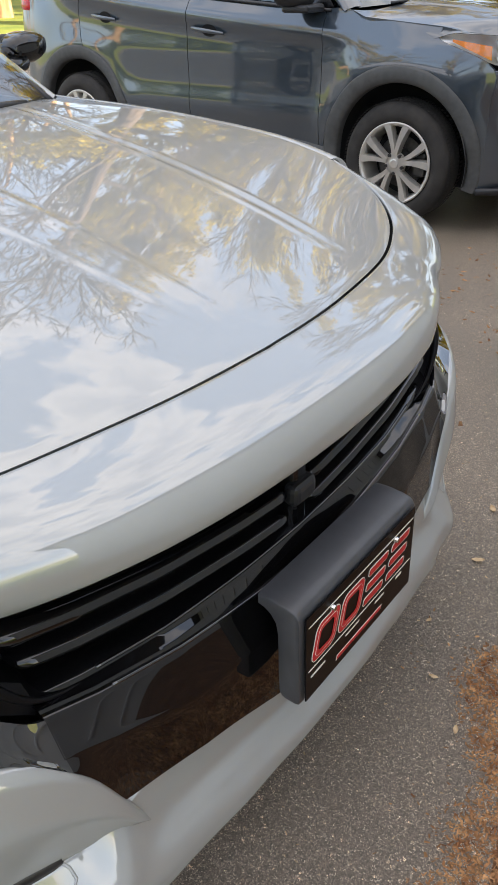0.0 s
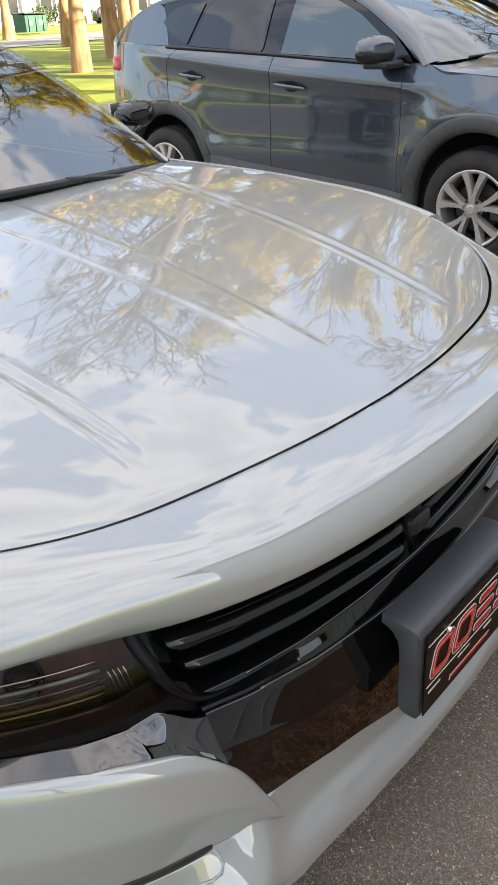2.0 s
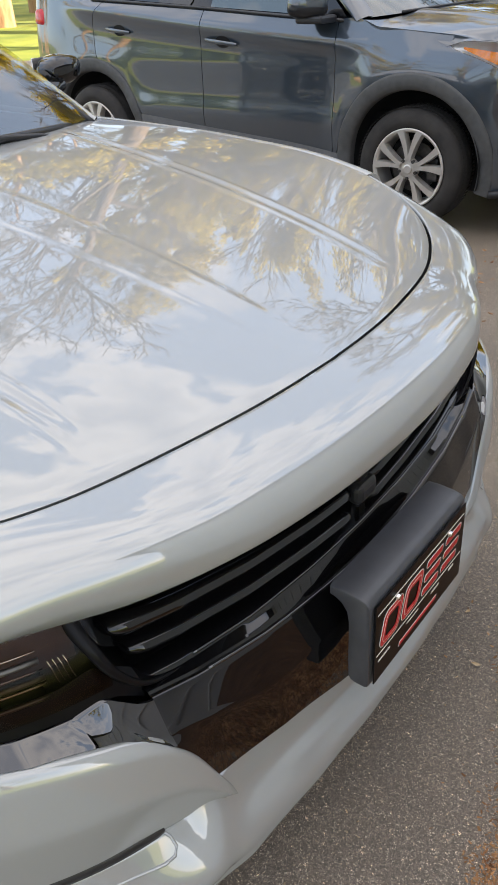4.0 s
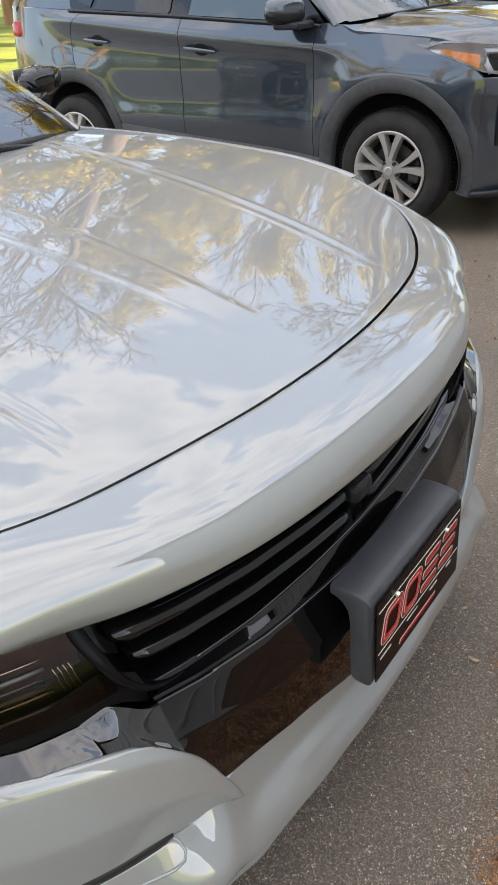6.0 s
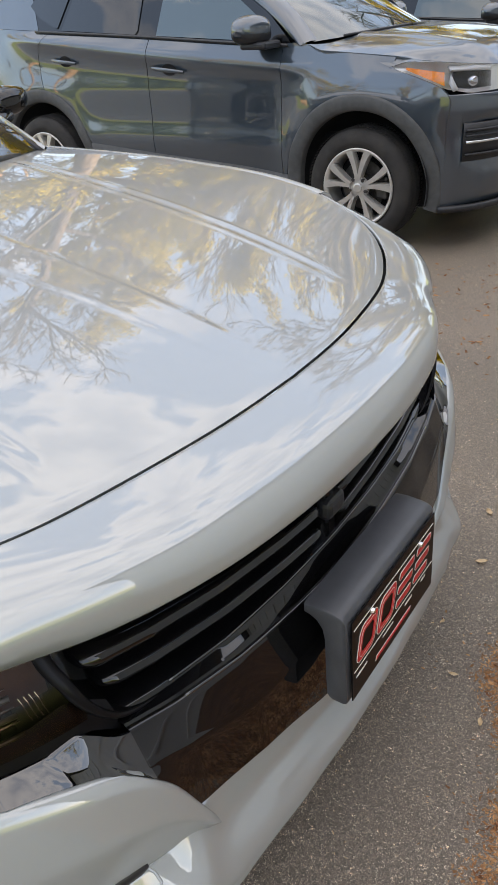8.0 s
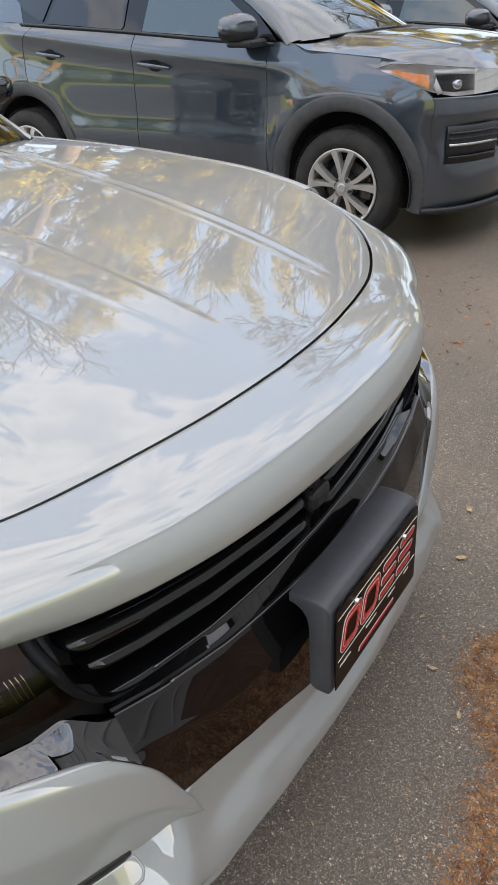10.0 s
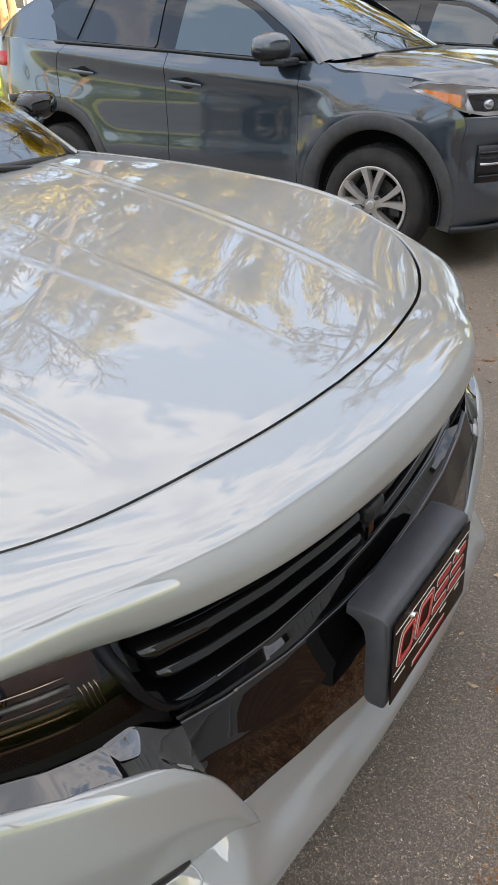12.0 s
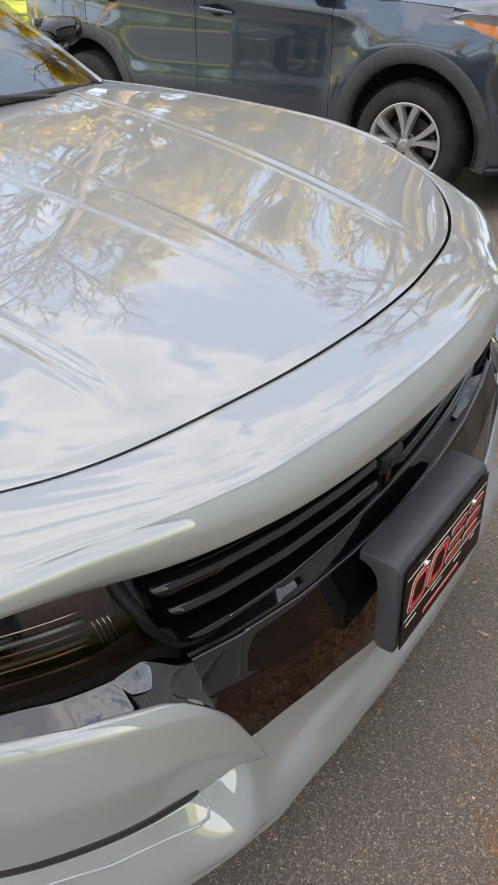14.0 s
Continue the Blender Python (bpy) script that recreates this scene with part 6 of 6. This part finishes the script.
for k in range(4):
    part("step", box(-68.0, 49.2, FAR - 0.3 + 0.0, -66.4 - 0.32 * (3 - k) + 0.6, 51.6, FAR + 0.19 * (k + 1) if k else FAR + 0.19, 0.01), CONCRETE, steps)


def bush(x, y, z, r, seed, label="clipped dark evergreen bush beside the house", group="bushes by the house"):
    rnd = random.Random(seed)
    t = thing("bush", label, "bush", group, at=(x, y, z))
    lv, lf = [], []
    for k in range(1400):
        u = Vector((rnd.gauss(0, 1), rnd.gauss(0, 1), rnd.gauss(0, 1))).normalized() * r * rnd.uniform(0.75, 1.05)
        c = Vector((x, y, z + r * 0.85)) + Vector((u.x, u.y, u.z * 0.85))
        a = Vector((rnd.gauss(0, 1), rnd.gauss(0, 1), rnd.gauss(0, 1))).normalized()
        w = a.cross(u).normalized()
        sz = rnd.uniform(0.05, 0.12)
        n = len(lv)
        lv += [c - a * sz, c + w * sz * 0.6, c + a * sz, c - w * sz * 0.6]
        lf.append((n, n + 1, n + 2, n + 3))
    link("foliage", lv, lf, NEEDLE, t, "", False)
    part("stem", tube([(x, y, z - 0.1), (x, y, z + r)], 0.06, 8, 0.02), TWIG, t)


for x, y, r, sd in ((-66.0, 46.6, 1.1, 41), (-66.6, 44.6, 1.0, 42), (-66.2, 54.2, 1.1, 43), (-66.4, 37.5, 1.2, 44)):
    bush(x, y, FAR, r, sd)

# unseen bushes added to keep the bright lawn out of the SUV's door reflections
for k in range(15):
    bush(-25.0 + 2.1 * k, -20.9 - 0.5 * (k % 2), terrain(-25.0 + 2.1 * k, -21.0), 1.25 + 0.2 * (k % 3), 80 + k, "unseen evergreen bush added to screen the lawn from the SUV's reflections", "hedge")

# green refuse container
DX, DY, DZ = -50.4, 32.0, 1.02
skip = thing("dumpster", "dark green steel dumpster with pale markings on the lawn", "dumpster", at=(DX, DY, DZ))
bm = bmesh.new()
lo = [(-0.75, -0.9), (0.75, -0.9), (0.75, 0.9), (-0.75, 0.9)]
vb = [bm.verts.new((DX + x * 0.92, DY + y * 0.95, DZ + 0.12)) for x, y in lo]
vt = [bm.verts.new((DX + x, DY + y, DZ + (1.35 if x < 0 else 1.15))) for x, y in lo]
bm.faces.new(vb[::-1])
for k in range(4):
    bm.faces.new((vb[k], vb[(k + 1) % 4], vt[(k + 1) % 4], vt[k]))
body = part("body", bm, BIN_GREEN, skip)
bm = bmesh.new()
bar(bm, (DX, DY - 0.94, DZ + 1.28), (DX, DY + 0.94, DZ + 1.28), 1.58, 0.06)
part("lid", bm, SHUTTER, skip, "black plastic lid")
for yy in (-0.5, 0.35):
    part("marking", box(DX + 0.735, DY + yy - 0.14, DZ + 0.55, DX + 0.76, DY + yy + 0.14, DZ + 0.85), TRIM_WHITE, body)
for yy in (-0.6, 0.0, 0.6):
    part("rib", box(DX + 0.70, DY + yy - 0.04, DZ + 0.14, DX + 0.79, DY + yy + 0.04, DZ + 1.14, 0.01), BIN_GREEN, body)

# cars further off
beyond = copy_thing(SUV, Matrix.Translation((-1.05, 4.62, 0)) @ Matrix.Diagonal((1.0, 1.0, 0.94, 1)))
tagged(beyond, "dark grey car parked beyond the slate SUV", "car")
far_car = copy_thing(SUV, Matrix.Translation((-62.0, 49.6, FAR)) @ Matrix.Rotation(radians(75), 4, "Z") @ Matrix.Diagonal((1.0, 1.0, 0.85, 1)))
tagged(far_car, "small dark car parked in front of the white house", "car")

# ---------------------------------------------------------------- litter on the ground


def chips(name, n, place, size, mat, label, category, seed, z=0.0, flat=0.35):
    rnd = random.Random(seed)
    v, f = [], []
    for _ in range(n):
        x, y = place(rnd)
        ln, wd, th = rnd.uniform(*size), 0, 0
        wd, th = ln * rnd.uniform(0.2, 0.6), ln * rnd.uniform(0.04, 0.11)
        a, tilt = rnd.uniform(0, math.pi), rnd.gauss(0, flat)
        m = Matrix.Translation((x, y, z + th * 0.5 + abs(math.sin(tilt)) * ln * 0.3)) @ Matrix.Rotation(a, 4, "Z") @ Matrix.Rotation(tilt, 4, "Y") @ Matrix.Rotation(rnd.gauss(0, flat), 4, "X")
        b = len(v)
        k = rnd.uniform(0.3, 0.9)
        for px, py, pz in ((-1, -1, -1), (1, -k, -1), (1, k, -1), (-1, 1, -1), (-1, -1, 1), (1, -k, 1), (1, k, 1), (-1, 1, 1)):
            v.append(m @ Vector((px * ln / 2, py * wd / 2, pz * th / 2)))
        for q in ((3, 2, 1, 0), (4, 5, 6, 7), (0, 1, 5, 4), (1, 2, 6, 5), (2, 3, 7, 6), (3, 0, 4, 7)):
            f.append(tuple(b + i for i in q))
    ob = link(name, v, f, mat, None, label, False)
    return tagged(ob, label, category, kind="stuff")


def edge_x(y):
    return lerp(y, (-5.5, -4.3, -3.6, -3.4, -3.28, -3.2, -3.0, -2.93, -2.8, -2.2), (3.03, 2.33, 1.995, 2.005, 1.985, 1.905, 1.860, 1.895, 2.03, 2.12))


def on_bed(rnd):
    while True:
        y = rnd.uniform(-4.6, -2.2)
        x = edge_x(y) + abs(rnd.gauss(0, 0.40)) + 0.012 * math.sin(y * 17) + 0.010 * math.sin(y * 41) - (0.05 * rnd.random() ** 3)
        if x < 3.6:
            return x, y


def strewn(rnd):
    y = rnd.uniform(-4.4, -1.8)
    return edge_x(y) - abs(rnd.gauss(0, 0.10)), y


chips("mulch_chips", 75000, on_bed, (0.003, 0.010), MULCH, "reddish brown cedar mulch chips", "mulch", 51)
chips("loose_chips", 110, strewn, (0.003, 0.010), MULCH, "loose mulch chips strewn on the asphalt", "mulch", 52, flat=0.1)
chips("gravel_grit", 1500, lambda r: (r.uniform(0.6, 2.4), r.uniform(-4.4, 0.6)), (0.003, 0.008), DRY_LEAF, "pale grit lying on the asphalt", "grit", 53, flat=0.1)
chips("leaf_litter", 420, lambda r: (r.gauss(1.45, 0.7), r.gauss(-0.75, 0.35)), (0.008, 0.030), MULCH, "brown leaf litter on the asphalt", "leaf litter", 54, flat=0.15)


def dry_leaf(x, y, ln, turn, seed):
    rnd = random.Random(seed)
    rows = []
    for i in range(9):
        t = i / 8
        w = ln * 0.26 * math.sin(math.pi * t) ** 0.7 * rnd.uniform(0.75, 1.1)
        row = []
        for k in (-1, -0.5, 0, 0.5, 1):
            p = Vector((ln * (t - 0.5), k * w, 0.003 + 0.10 * ln * abs(k) ** 1.5 + 0.12 * ln * (t - 0.5) ** 2 * 4 * 0.5 + rnd.uniform(0, 0.0015)))
            row.append(Matrix.Translation((x, y, 0)) @ Matrix.Rotation(turn, 4, "Z") @ p)
        rows.append(row)
    ob = sheet("dry_leaf", rows, DRY_LEAF)
    ob["label"] = ""
    return tagged(ob, "curled dry tan leaf lying on the asphalt", "leaf", "dry leaves")


for k, (x, y, ln, tn) in enumerate(((1.717, -2.69, 0.036, 0.6), (1.66, -2.45, 0.034, 2.2), (1.71, -2.968, 0.018, 1.2), (1.796, -3.122, 0.022, 0.2), (1.895, -3.225, 0.024, 1.9))):
    dry_leaf(x, y, ln, tn, 60 + k)
